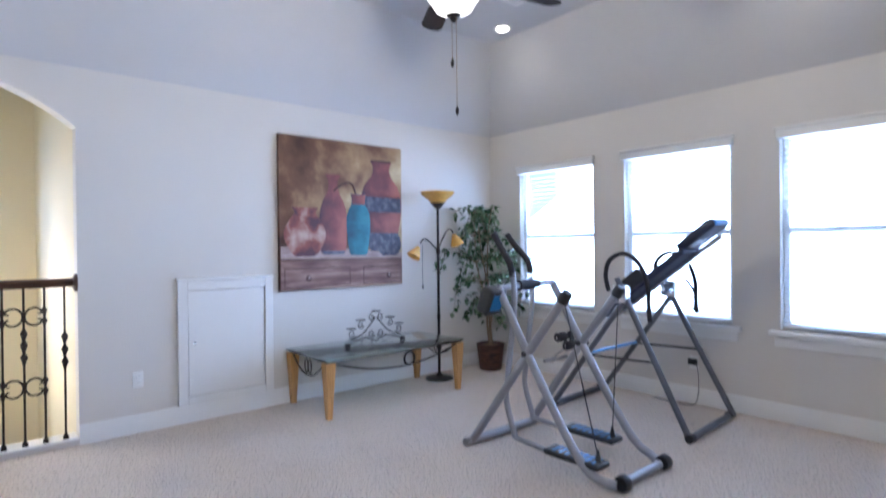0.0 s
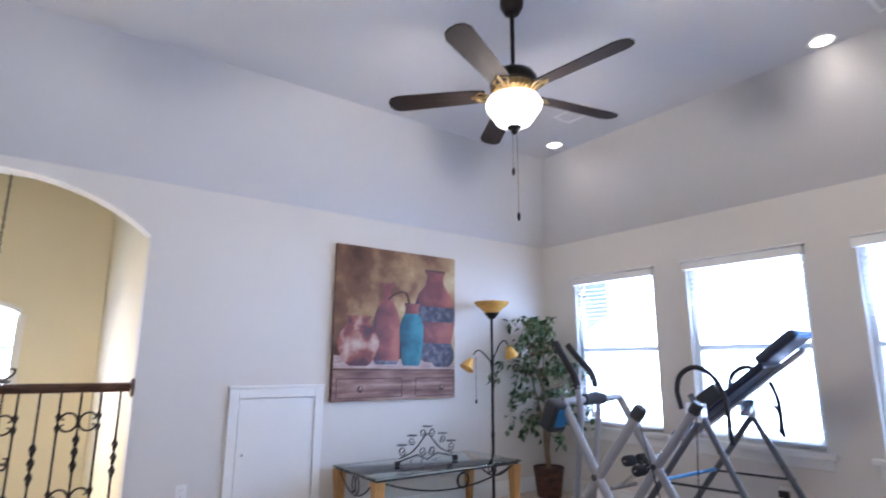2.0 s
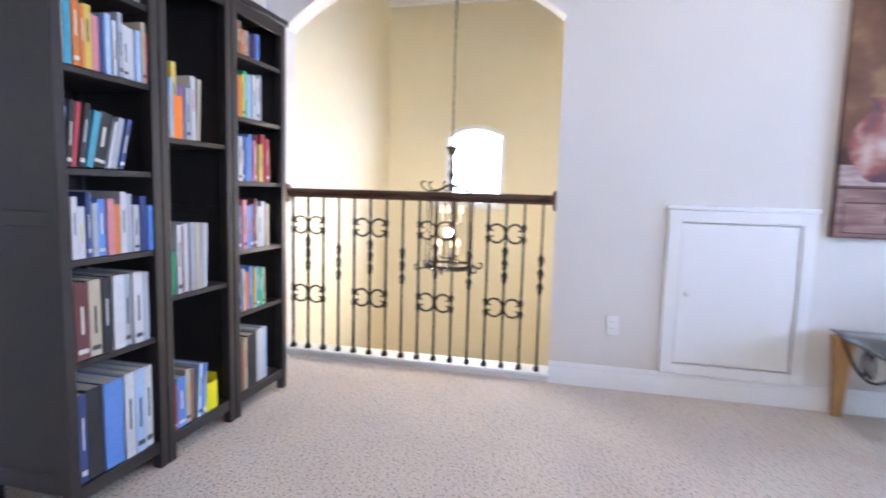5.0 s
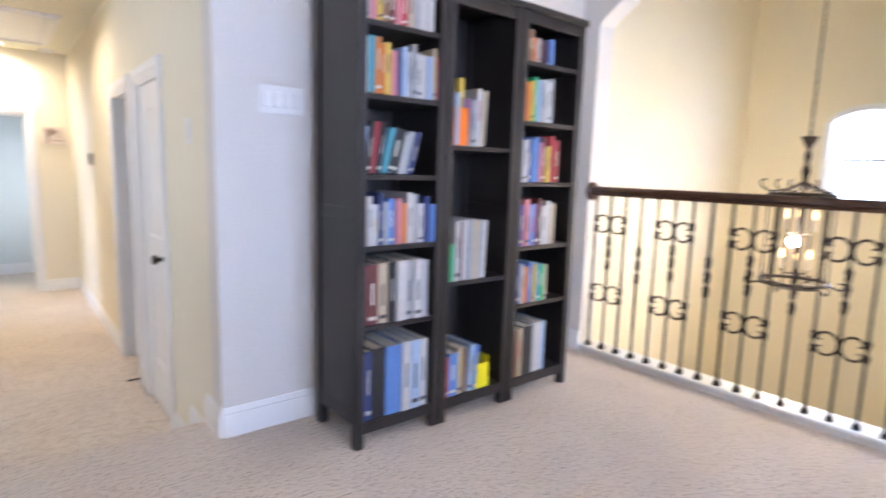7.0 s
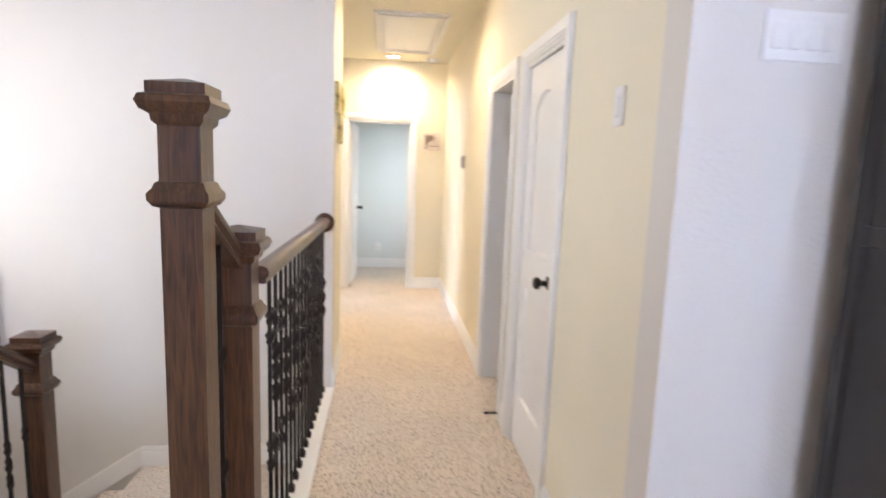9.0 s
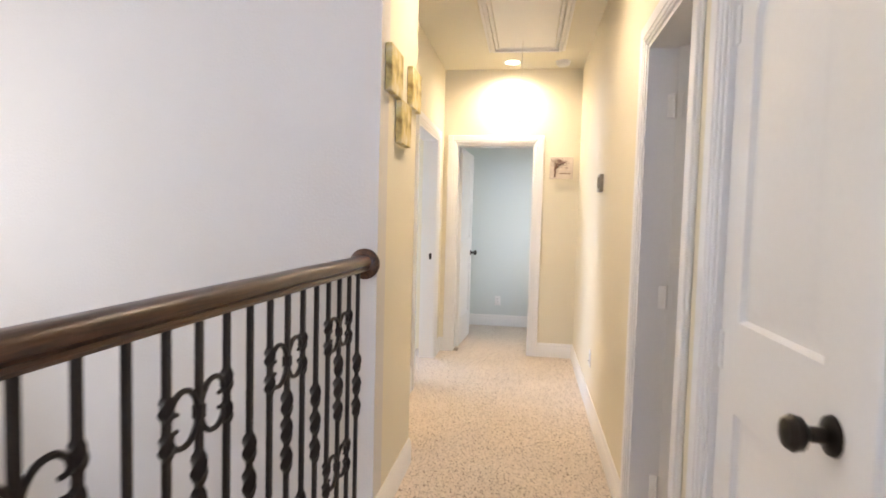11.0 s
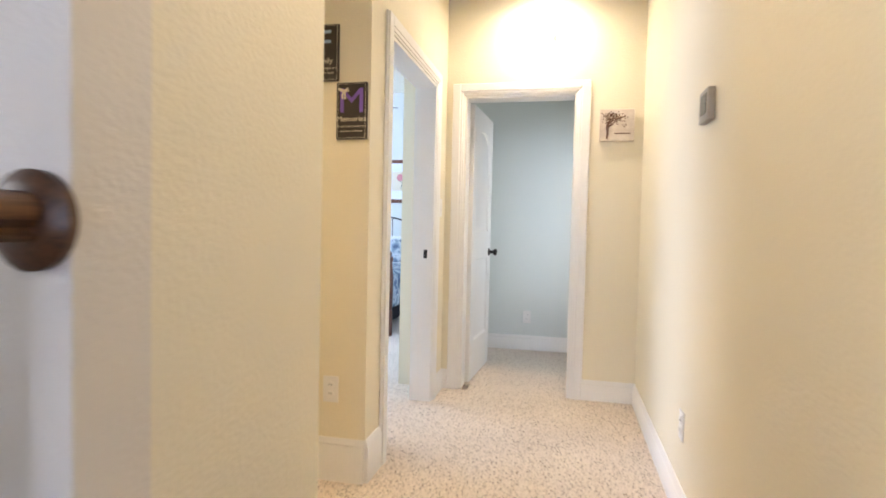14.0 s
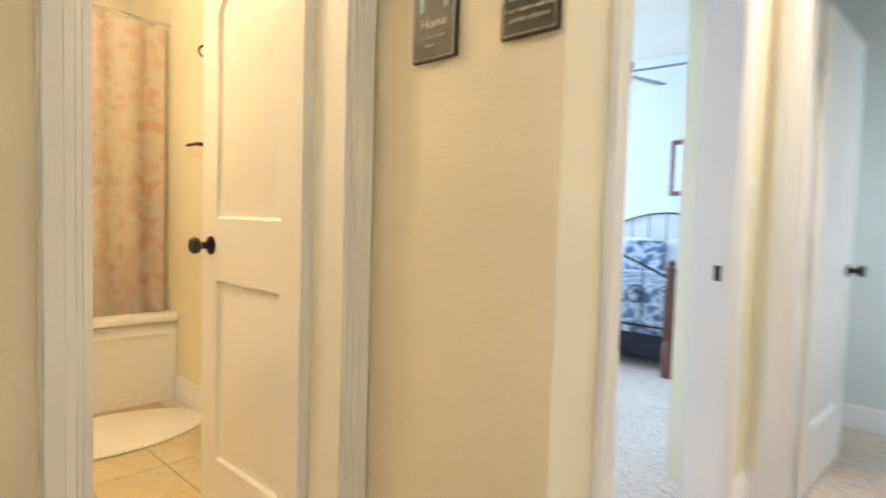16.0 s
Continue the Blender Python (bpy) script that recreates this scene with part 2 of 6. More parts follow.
def wall_with_holes(name, u0, u1, z0, z1, holes, thick, material, label, m):
    """An upright wall in (u, z) with rectangular holes (u0, z0, u1, z1), thickness along its own y."""
    us = sorted({u0, u1, *[h[0] for h in holes], *[h[2] for h in holes]})
    bm = bmesh.new()
    for a, b in zip(us, us[1:]):
        mid = (a + b) / 2
        z = z0
        for h in sorted([h for h in holes if h[0] < mid < h[2]], key=lambda q: q[1]):
            if h[1] - z > 1e-4:
                bm_add(bm, bm_box(a, 0, z, b, thick, h[1]))
            z = h[3]
        if z1 - z > 1e-4:
            bm_add(bm, bm_box(a, 0, z, b, thick, z1))
    bmesh.ops.remove_doubles(bm, verts=bm.verts[:], dist=1e-5)
    inner = [f for f in bm.faces if sum(1 for g in bm.faces if g is not f and (g.calc_center_median() - f.calc_center_median()).length < 1e-5)]
    bmesh.ops.delete(bm, geom=inner, context="FACES")
    return solid(name, bm, material, label, "wall", m=m)


# floors
solid("floor", bm_box(RX0, -T, -0.25, 0.0, RY1, 0.0), CARPET, "beige flecked carpet of the game room", "floor")
solid("floor_edge", bm_box(-3.66, RY1, -0.25, HX1, 6.15, 0.0, 0.012), CARPET, "carpeted nosing at the head of the steps", "floor")
solid("stair_head", bm_box(RX0, RY1, -0.25, -3.66, 6.15, 0.0, 0.012), CARPET, "carpeted nosing at the head of the stairs", "floor")
solid("hall_step", bm_box(HX0 - 0.06, 6.15, HF - 0.1, HX1, 6.44, HF / 2, 0.015), CARPET, "carpeted step down into the hall", "step")
solid("hall_floor", bm_box(HX0 - 0.06, 6.44, HF - 0.2, HX1, HY1 + T, HF), CARPET, "beige flecked carpet of the hall", "floor")
solid("closet_floor", bm_box(-3.98, HY1 + T, HF - 0.2, -2.2, 13.0, HF), CARPET, "beige flecked carpet beyond the hall door", "floor")
solid("vestibule_floor", bm_box(-4.25, 8.86, HF - 0.2, HX0 - 0.06, 10.03, HF), CARPET, "beige flecked carpet beside the hall", "floor")
solid("bedroom_floor", bm_box(-8.2, 10.03, HF - 0.2, HX0 - 0.06, 11.42, HF), CARPET, "pale flecked carpet of the bedroom doorway", "floor")
solid("bedroom_floor_far", bm_box(-8.2, 11.42, HF - 0.2, -3.98, 15.2, HF), CARPET, "pale flecked carpet of the bedroom", "floor")
solid("landing_floor", bm_box(-4.64, 7.17, LAND - 0.2, HX0 - 0.06, 8.2, LAND), CARPET, "beige carpet of the stair landing", "floor")
for i in range(4):
    solid("stair_step", bm_box(-4.64, 6.15 + 0.255 * i, LAND - 0.15, HX0 - 0.08, 6.15 + 0.255 * (i + 1), -0.17 * (i + 1), 0.015), CARPET,
          "carpeted stair step down to the landing", "step")
solid("side_room_floor", bm_box(HX1, 6.9, HF - 0.2, -0.3, 9.6, HF), CARPET, "carpet of the room beside the hall", "floor")
solid("foyer_floor", bm_box(0.0, 1.5, -3.2, 3.3, 7.2, -3.0), plain("foyer_tile", (0.55, 0.48, 0.38), 0.3), "beige tile floor of the foyer below", "floor")

# game room walls
WIN = [(-1.385, 0.68, -0.45, 2.15), (-2.66, 0.68, -1.715, 2.15), (-3.95, 0.68, -3.0, 2.15)]
wall_with_holes("wall_windows", RX0 - T, T, -0.25, PLATE + 0.1, WIN, T, WALL, "pale cream painted wall with three windows", pose(0, -T, 0))
# The window hole is unseen, added to let light onto the stairs.
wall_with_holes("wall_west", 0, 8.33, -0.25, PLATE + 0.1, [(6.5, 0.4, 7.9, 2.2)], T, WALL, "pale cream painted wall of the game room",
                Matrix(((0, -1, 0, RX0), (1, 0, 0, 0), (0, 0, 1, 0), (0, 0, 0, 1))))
wall("wall_stairs_west", RX0 - T, 6.15, -3.0, RX0, 8.33, -0.25, WALL, "pale cream painted wall of the stairwell")


def arch_wall():
    n = 24
    mid, half, rise, spring = (ARCH0 + ARCH1) / 2, (ARCH1 - ARCH0) / 2, 0.33, 2.17
    r = (half * half + rise * rise) / (2 * rise)
    a = math.degrees(math.asin(half / r))
    curve = arc(mid, spring + rise - r, r, 90 - a, 90 + a, n)
    top = PLATE + 0.1
    bm = bm_box(0, 0, -3.0, ARCH0, T + 0.02, top)
    bm_add(bm, bm_box(ARCH1, 0, -3.0, RY1 + T, T + 0.02, top))
    bm_add(bm, bm_box(ARCH0, 0, -3.0, ARCH1, T + 0.02, 0.03))
    bm_add(bm, bm_prism([(ARCH1, top), (ARCH1, spring)] + curve[1:-1] + [(ARCH0, spring), (ARCH0, top)], T + 0.02))
    for v in bm.verts:
        v.co = Vector((v.co.y, v.co.x, v.co.z))
    bmesh.ops.recalc_face_normals(bm, faces=bm.faces[:])
    return solid("wall_arch", bm, WALL, "pale cream painted wall with an arched opening over the foyer", "wall")


arch_wall()
wall("wall_bookcases", HX1, RY1, HF - 0.2, 0.0, RY1 + T, FLAT, WALL, "pale cream painted wall behind the bookcases")
wall("wall_stairs_side", RX0, 8.2, -3.0, HX0, 8.2 + T, FLAT, WALL, "pale cream painted wall over the stairs")
wall("wall_under_room", RX0, 6.0, -3.0, -4.64, 6.15, -0.25, WALL, "pale cream painted wall under the game room floor")
for i in range(8):
    solid("lower_stair_step", bm_box(-4.64 - 0.26 * (i + 1), 7.3, LAND - 0.17 * (i + 2) - 0.1, -4.64 - 0.26 * i, 8.2, LAND - 0.17 * (i + 1), 0.015), CARPET,
          "carpeted stair step down from the landing", "step")
wall("wall_hall_left", HX0 - T, 8.2 + T, HF - 0.2, HX0, 8.893, HC, WALL_H, "pale yellow painted hall wall")
wall("wall_vestibule", -4.25, 8.74, HF - 0.2, HX0 - T, 8.893, HC, WALL_H, "pale yellow painted wall beside the bathroom door")

# game room ceiling: slopes up from the walls to a flat middle
def slope(name, a, b, c, d):
    """One sloped side of the ceiling from its four lower corners, 0.1 m thick."""
    bm = bmesh.new()
    lo = [bm.verts.new(p) for p in (a, b, c, d)]
    hi = [bm.verts.new((p[0], p[1], p[2] + 0.12)) for p in (a, b, c, d)]
    bm.faces.new(lo)
    bm.faces.new(hi[::-1])
    for i in range(4):
        bm.faces.new((lo[i], hi[i], hi[(i + 1) % 4], lo[(i + 1) % 4]))
    bmesh.ops.recalc_face_normals(bm, faces=bm.faces[:])
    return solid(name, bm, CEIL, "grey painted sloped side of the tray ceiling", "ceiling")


K = 0.55
slope("ceiling_slope_windows", (RX0, 0, PLATE), (0, 0, PLATE), (-K, K, FLAT), (RX0 + K, K, FLAT))
slope("ceiling_slope_arch", (0, 0, PLATE), (0, 8.2, PLATE), (-K, 8.2, FLAT), (-K, K, FLAT))
slope("ceiling_slope_west", (RX0, 0, PLATE), (RX0 + K, K, FLAT), (RX0 + K, 8.2, FLAT), (RX0, 8.2, PLATE))
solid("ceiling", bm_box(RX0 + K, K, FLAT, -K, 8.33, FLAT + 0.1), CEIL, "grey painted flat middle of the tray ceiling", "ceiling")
wall("wall_bulkhead", HX0, 8.2, HC + 0.1, HX1, 8.33, FLAT, WALL_H, "pale painted wall over the hall ceiling edge")
# hall walls, ceiling
wall_with_holes("wall_hall_right", RY1 + T, HY1 + T, HF - 0.2, FLAT, [(6.88, HF - 0.2, 7.48, HF + 2.03), (7.76, HF - 0.2, 8.42, HF + 2.03)], T, WALL_H,
                "pale yellow painted hall wall with two doors", Matrix(((0, -1, 0, HX1 + T), (1, 0, 0, 0), (0, 0, 1, 0), (0, 0, 0, 1))))
wall_with_holes("wall_hall_end", -3.98, -2.2, HF - 0.2, HC + 0.2, [(-3.54, HF - 0.2, -2.79, HF + 2.03)], T, WALL_H, "pale yellow painted hall end wall with a door", pose(0, HY1, 0))
wall_with_holes("wall_bedroom", 9.9, HY1, HF - 0.2, HC + 0.2, [(10.17, HF - 0.2, 11.10, HF + 2.03)], T, WALL_H, "pale yellow painted wall with the bedroom door",
                Matrix(((0, -1, 0, -3.67), (1, 0, 0, 0), (0, 0, 1, 0), (0, 0, 0, 1))))
wall("wall_plaques", -4.25, 9.9, HF - 0.2, -3.67 - T, 10.03, HC, WALL_H, "pale yellow painted wall hung with plaques")
wall_with_holes("wall_bathroom", 8.74, 10.34, HF - 0.2, HC, [(9.235, HF - 0.2, 9.828, HF + 2.03)], T, WALL_H, "pale yellow painted wall with the bathroom door",
                Matrix(((0, -1, 0, -4.25), (1, 0, 0, 0), (0, 0, 1, 0), (0, 0, 0, 1))))
solid("hall_ceiling", bm_box(-4.53, 8.2, HC, HX1 + T, HY1 + T, HC + 0.1), CEIL_H, "pale cream painted hall ceiling", "ceiling")
# foyer
FX, FY1 = 3.1, 6.15
wall_with_holes("wall_foyer_window", 3.4, FY1 + T, -3.0, 3.5, [(4.77, 0.98, 5.39, 1.87)], T, WALL_F, "warm yellow painted foyer wall with a small arched window",
                Matrix(((0, -1, 0, FX + T), (1, 0, 0, 0), (0, 0, 1, 0), (0, 0, 0, 1))))
wall("wall_foyer_left", T + 0.02, FY1, -3.0, FX, FY1 + T, 3.5, WALL_F, "warm yellow painted foyer wall")
wall("wall_foyer_right", T + 0.02, 3.89, -3.0, FX, 4.02, 3.5, WALL_F, "warm yellow painted foyer wall")
solid("foyer_ceiling", bm_box(0.0, 3.4, 3.42, FX + T, FY1 + T, 3.52), CEIL_H, "cream painted foyer ceiling", "ceiling")
# rooms beyond the hall doors
wall("wall_closet_back", -3.85, 12.85, HF - 0.2, -2.2, 12.98, HC, WALL_B, "pale blue-grey painted wall of the room beyond")
# This wall's hole is out of view, added for the lamp behind it.
wall_with_holes("wall_closet_right", HY1 + T, 12.85, HF - 0.2, HC, [(11.85, 0.3, 12.65, 1.7)], T, WALL_B, "pale blue-grey painted side wall with an added window hole",
                Matrix(((0, -1, 0, -2.2), (1, 0, 0, 0), (0, 0, 1, 0), (0, 0, 0, 1))))
solid("closet_ceiling", bm_box(-3.85, HY1 + T, HC, -2.2, 12.98, HC + 0.1), CEIL_H, "white painted ceiling of the room beyond", "ceiling")
wall("wall_bed_back", -8.2, 15.1, HF - 0.2, -3.85, 15.23, HC + 0.3, WALL_B, "pale blue-grey painted bedroom wall behind the bed")
wall("wall_bed_right", -3.98, HY1 + T, HF - 0.2, -3.85, 15.1, HC + 0.3, WALL_B, "pale blue-grey painted bedroom wall")
# Window in this wall is added; the camera never sees it.
wall_with_holes("wall_bed_left", 10.03, 15.23, HF - 0.2, HC + 0.3, [(11.3, 0.3, 13.6, 1.8)], T, WALL_B, "pale blue-grey painted bedroom wall with an added unseen window",
                Matrix(((0, -1, 0, -8.2), (1, 0, 0, 0), (0, 0, 1, 0), (0, 0, 0, 1))))
wall("wall_bed_near", -8.2, 10.343, HF - 0.2, -4.38, 10.362, HC + 0.3, WALL_B, "pale blue-grey painted bedroom wall")
solid("bedroom_ceiling", bm_box(-8.33, 10.03, HC + 0.25, -3.83, 15.23, HC + 0.35), CEIL_H, "white painted bedroom ceiling", "ceiling")
TILE = plain("bath_tile", (0.66, 0.54, 0.34), 0.25, grain=0.12, scale=14)
solid("bath_floor", bm_box(-7.3, 8.4, HF - 0.2, -4.38, 10.30, HF - 0.006), plain("grout", (0.45, 0.38, 0.26), 0.8), "grouted bed of the bathroom floor", "floor")
wall("wall_bath_back", -7.43, 8.3, HF - 0.2, -7.3, 10.3, HC, WALL_H, "warm yellow painted bathroom wall behind the tub")
wall("wall_bath_left", -7.3, 8.33, HF - 0.2, -4.38, 8.46, HC, WALL_H, "warm yellow painted bathroom wall")
wall("wall_bath_right", -7.3, 10.30, HF - 0.2, -4.38, 10.34, HC, WALL_H, "warm yellow painted bathroom wall")
solid("bath_ceiling", bm_box(-7.43, 8.3, HC, -4.384, 10.34, HC + 0.1), CEIL_H, "cream painted bathroom ceiling", "ceiling")
wall("wall_side_room", -0.35, 6.9, HF - 0.2, -0.22, 9.6, HC, WALL, "pale painted wall of the room beside the hall")
wall("wall_side_near", HX1 + T, 6.9, HF - 0.2, -0.35, 7.03, HC, WALL, "pale painted wall of the room beside the hall")
wall("wall_side_far", HX1 + T, 9.4, HF - 0.2, -0.35, 9.53, HC, WALL, "pale painted wall of the room beside the hall")
solid("side_room_ceiling", bm_box(HX1 + T, 6.9, HC, -0.22, 9.53, HC + 0.1), CEIL_H, "cream ceiling of the room beside the hall", "ceiling")
GLOWSKY = glow("bright_hazy_sky", (0.80, 0.92, 1.0), 3.4)
solid("backdrop_sky_windows", bm_box(-12, -9.2, -5, 6, -9, 12), GLOWSKY, "bright hazy sky beyond the windows", "sky")
solid("backdrop_sky_foyer", bm_box(12, -1, -5, 12.2, 11, 12), GLOWSKY, "bright hazy sky beyond the foyer window", "sky")
# Sky behind the unseen, added bedroom window.
solid("backdrop_sky_bedroom", bm_box(-14.2, 6, -5, -14, 18, 12), GLOWSKY, "bright hazy sky beyond the added bedroom window", "sky")

# baseboards
base_run("baseboard_windows", (RX0, 0), (0, 0), 0, 0, 1)
base_run("baseboard_arch_right", (0, 0), (0, ARCH0), 0, -1, 0)
base_run("baseboard_arch_left", (0, ARCH1), (0, RY1), 0, -1, 0)
base_run("baseboard_bookcases", (HX1, RY1), (0, RY1), 0, 0, -1)
base_run("baseboard_hall_head", (HX1, RY1), (HX1, 6.15), 0, -1, 0)
base_run("baseboard_hall_step", (HX1, 6.15), (HX1, 6.44), HF / 2, -1, 0)
base_run("baseboard_hall_near", (HX1, 6.44), (HX1, 6.80), HF, -1, 0)
base_run("baseboard_hall_mid", (HX1, 7.56), (HX1, 7.68), HF, -1, 0)
base_run("baseboard_hall_far", (HX1, 8.50), (HX1, HY1), HF, -1, 0)
base_run("baseboard_end_right", (-2.71, HY1), (HX1, HY1), HF, 0, -1)
base_run("baseboard_end_left", (-3.67, HY1), (-3.625, HY1), HF, 0, -1)
base_run("baseboard_bedroom_far", (-3.67, 11.185), (-3.67, HY1), HF, 1, 0)
base_run("baseboard_bedroom_near", (-3.67, 9.9), (-3.67, 10.085), HF, 1, 0, 0.19)
base_run("baseboard_plaques", (-4.25, 9.9), (-3.67, 9.9), HF, 0, -1, 0.19)
base_run("baseboard_hall_left", (HX0, 8.2), (HX0, 8.893), HF, 1, 0)
base_run("baseboard_landing", (-4.64, 8.2), (HX0, 8.2), LAND, 0, -1)
base_run("baseboard_closet", (-3.85, 12.85), (-2.33, 12.85), HF, 0, -1)
base_run("baseboard_closet_side", (-3.85, HY1 + T), (-3.85, 12.85), HF, 1, 0)
base_run("baseboard_bath", (-6.5, 10.30), (-4.38, 10.30), HF, 0, -1)
base_run("baseboard_bed_back", (-8.2, 15.1), (-3.98, 15.1), HF, 0, -1)
skirt = bm_prism([(0, 0), (-2.1, -1.37), (-2.1, -1.235), (0, 0.135)], 0.016)
solid("stair_skirt", skirt, TRIM, "white sloping skirt board beside the stairs", "trim", m=pose(-4.64, 8.184, LAND))


# door casings
def casing(name, w, h, m, wide=0.085):
    """A moulded casing round a door opening of w x h, in its own (x, z), standing out along -y; also the jambs."""
    bm = bmesh.new()
    steps = ((0.0, wide, 0.012), (0.012, wide - 0.012, 0.018), (0.03, wide - 0.004, 0.022))
    for inn, out, d in steps:
        for x0, x1 in ((-out, -inn), (w + inn, w + out)):
            bm_add(bm, bm_box(x0, -d, 0, x1, 0, h + out, 0.003, 1))
        bm_add(bm, bm_box(-inn, -d, h + inn, w + inn, 0, h + out, 0.003, 1))
    for x0, x1 in ((-0.003, 0.016), (w - 0.016, w + 0.003)):
        bm_add(bm, bm_box(x0, -0.004, 0, x1, T + 0.004, h))
    bm_add(bm, bm_box(0.016, -0.004, h - 0.016, w - 0.016, T + 0.004, h + 0.003))
    return solid(name, bm, TRIM, "white moulded wooden door casing", "trim", m=m)


def turn_wall(x, y, z, facing):
    """Pose of a thing built in (x, z) and facing -y, set on a wall that faces the given way."""
    return pose(x, y, z, 0, 0, {"-y": 0, "+x": 90, "+y": 180, "-x": -90}[facing])


casing("trim_door_closed", 0.60, 2.03, turn_wall(HX1, 7.48, HF, "-x"))
casing("trim_door_side", 0.66, 2.03, turn_wall(HX1, 8.42, HF, "-x"))
casing("trim_door_end", 0.75, 2.03, turn_wall(-3.54, HY1, HF, "-y"))
casing("trim_door_bedroom", 0.93, 2.03, turn_wall(-3.67, 10.17, HF, "+x"))
casing("trim_door_bath", 0.593, 2.03, turn_wall(-4.25, 9.235, HF, "+x"), 0.068)
# Sky for the added stair window, which stays out of view.
solid("backdrop_sky_stairs", bm_box(-12.2, 0, -5, -12, 5.5, 12), GLOWSKY, "bright hazy sky beyond the added stair window", "sky")

# ---- lights of the place, and unseen ones added ----
DAY = (0.50, 0.70, 1.12)
for i, (x0, z0, x1, z1) in enumerate(WIN):
    lamp("window_light", "AREA", 62, DAY, look(((x0 + x1) / 2, -0.16, 1.42), ((x0 + x1) / 2 - 0.3, 3, 0.9)), size=0.9, size_y=1.4)
lamp("foyer_window_light", "AREA", 30, DAY, look((FX + 0.2, 5.08, 1.4), (0, 5.0, 0.5)), size=0.6, size_y=0.85)
# Fill in the added west hole, brightens the stairwell wall.
lamp("stair_fill_light", "AREA", 14.5, (1.0, 0.92, 0.86), look((RX0 - 0.2, 7.2, 1.3), (-3, 7.0, 0.3)), size=1.3, size_y=1.7)
# Cool lamp added at the hidden hole to brighten the far room.
lamp("closet_added_daylight", "AREA", 9, (0.74, 0.86, 1.0), look((-2.12, 12.25, 1.0), (-3.6, 12.3, 0.4)), size=0.75, size_y=1.3)
# Daylight lamp added outside the unseen bedroom window.
lamp("bedroom_added_daylight", "AREA", 195, DAY, look((-8.4, 12.45, 1.05), (-3, 12.6, 0.5)), size=2.2, size_y=1.4)
lamp("hall_lamp", "SPOT", 104, WARM, look((-3.02, 11.19, 2.385), (-3.02, 11.1, 0)), radius=0.07, spot=radians(172), blend=1.0)
# Added fill, no known lamp hangs at this end of the hall.
lamp("hall_fill_near", "SPOT", 74, WARM, look((-2.95, 8.75, 2.385), (-2.95, 8.75, 0)), radius=0.07, spot=radians(172), blend=1.0)
lamp("fan_lamp", "POINT", 52, (1, 0.9, 0.78), pose(-2.265, 2.578, 2.66), radius=0.07)
lamp("foyer_lamp", "POINT", 78, WARM, pose(1.13, 4.93, 0.80), radius=0.035)
# Bare fill without a fixture, added to brighten the bathroom.
lamp("bath_fill", "POINT", 60, AMBER, pose(-5.4, 9.2, 2.1), radius=0.12)
# The last two spots are unseen, added to brighten room and stairwell.
for x, y in ((-0.91, 0.745), (-3.18, 0.66), (-0.97, 4.6), (-4.9, 4.6), (-3.3, 6.9)):
    lamp("can_lamp", "SPOT", 13, (1, 0.90, 0.76), look((x, y, FLAT - 0.012), (x, y, 0)), radius=0.06, spot=radians(156), blend=0.9)

# ---- more materials ----
GREY = plain("silver_grey_enamel", (0.34, 0.34, 0.37), 0.35, 0.35, 0.05)
GUN = plain("gunmetal_enamel", (0.13, 0.135, 0.16), 0.35, 0.4, 0.08)
BLACKP = plain("black_plastic", (0.018, 0.019, 0.024), 0.4, 0, 0.2)
FOAM = plain("black_foam", (0.02, 0.02, 0.026), 0.75, 0, 0.3, 120, 0.3)
PAD = plain("navy_vinyl", (0.022, 0.03, 0.06), 0.4, 0, 0.2)
BLUE = plain("blue_plastic", (0.03, 0.22, 0.55), 0.3, 0, 0.1)
CHROME = plain("chrome", (0.75, 0.77, 0.8), 0.15, 1, 0.02)
HONEY = wood("honey_oak", (0.40, 0.19, 0.055), (0.62, 0.34, 0.12), 4, 0.35, "Z")
GLASS_T = glass("table_glass", (0.80, 0.93, 0.90))
PANE = glass("window_glass", (0.97, 0.99, 1.0))
CLEAR = glass("lantern_glass", (0.99, 0.97, 0.93))
CLEAR.node_tree.nodes["Principled BSDF"].inputs["IOR"].default_value = 1.04
ESPRESSO = plain("black_brown_stain", (0.022, 0.018, 0.018), 0.42, 0, 0.25, 40, 0.1)
BRONZE = plain("dark_bronze", (0.03, 0.024, 0.02), 0.38, 0.7, 0.2)
BRASS = plain("antique_brass", (0.32, 0.22, 0.10), 0.35, 0.9, 0.15)
AMBERG = plain("amber_glass", (0.75, 0.42, 0.10), 0.25, 0, 0.25, 30)
WICKER = wood("dark_wicker", (0.025, 0.009, 0.007), (0.12, 0.045, 0.03), 30, 0.6, "Z", 0.3, 0.8)
BARK = wood("pale_bark", (0.14, 0.09, 0.05), (0.32, 0.23, 0.15), 9, 0.8)
LEAF = plain("ficus_leaf", (0.045, 0.10, 0.045), 0.25, 0, 0.5, 9)
LEAF2 = plain("pale_ficus_leaf", (0.17, 0.25, 0.14), 0.3, 0, 0.4, 9)
BULB = glow("lit_bulb", (1.0, 0.74, 0.42), 3.2)
BOWLG = glow("lit_frosted_glass", (1.0, 0.93, 0.82), 3.0)
CANG = glow("lit_lens", (1.0, 0.92, 0.80), 14)
BLINDW = plain("white_blind", (0.80, 0.82, 0.85), 0.5, 0, 0.02)
PAPER = plain("paper", (0.72, 0.68, 0.60), 0.8, 0, 0.06)


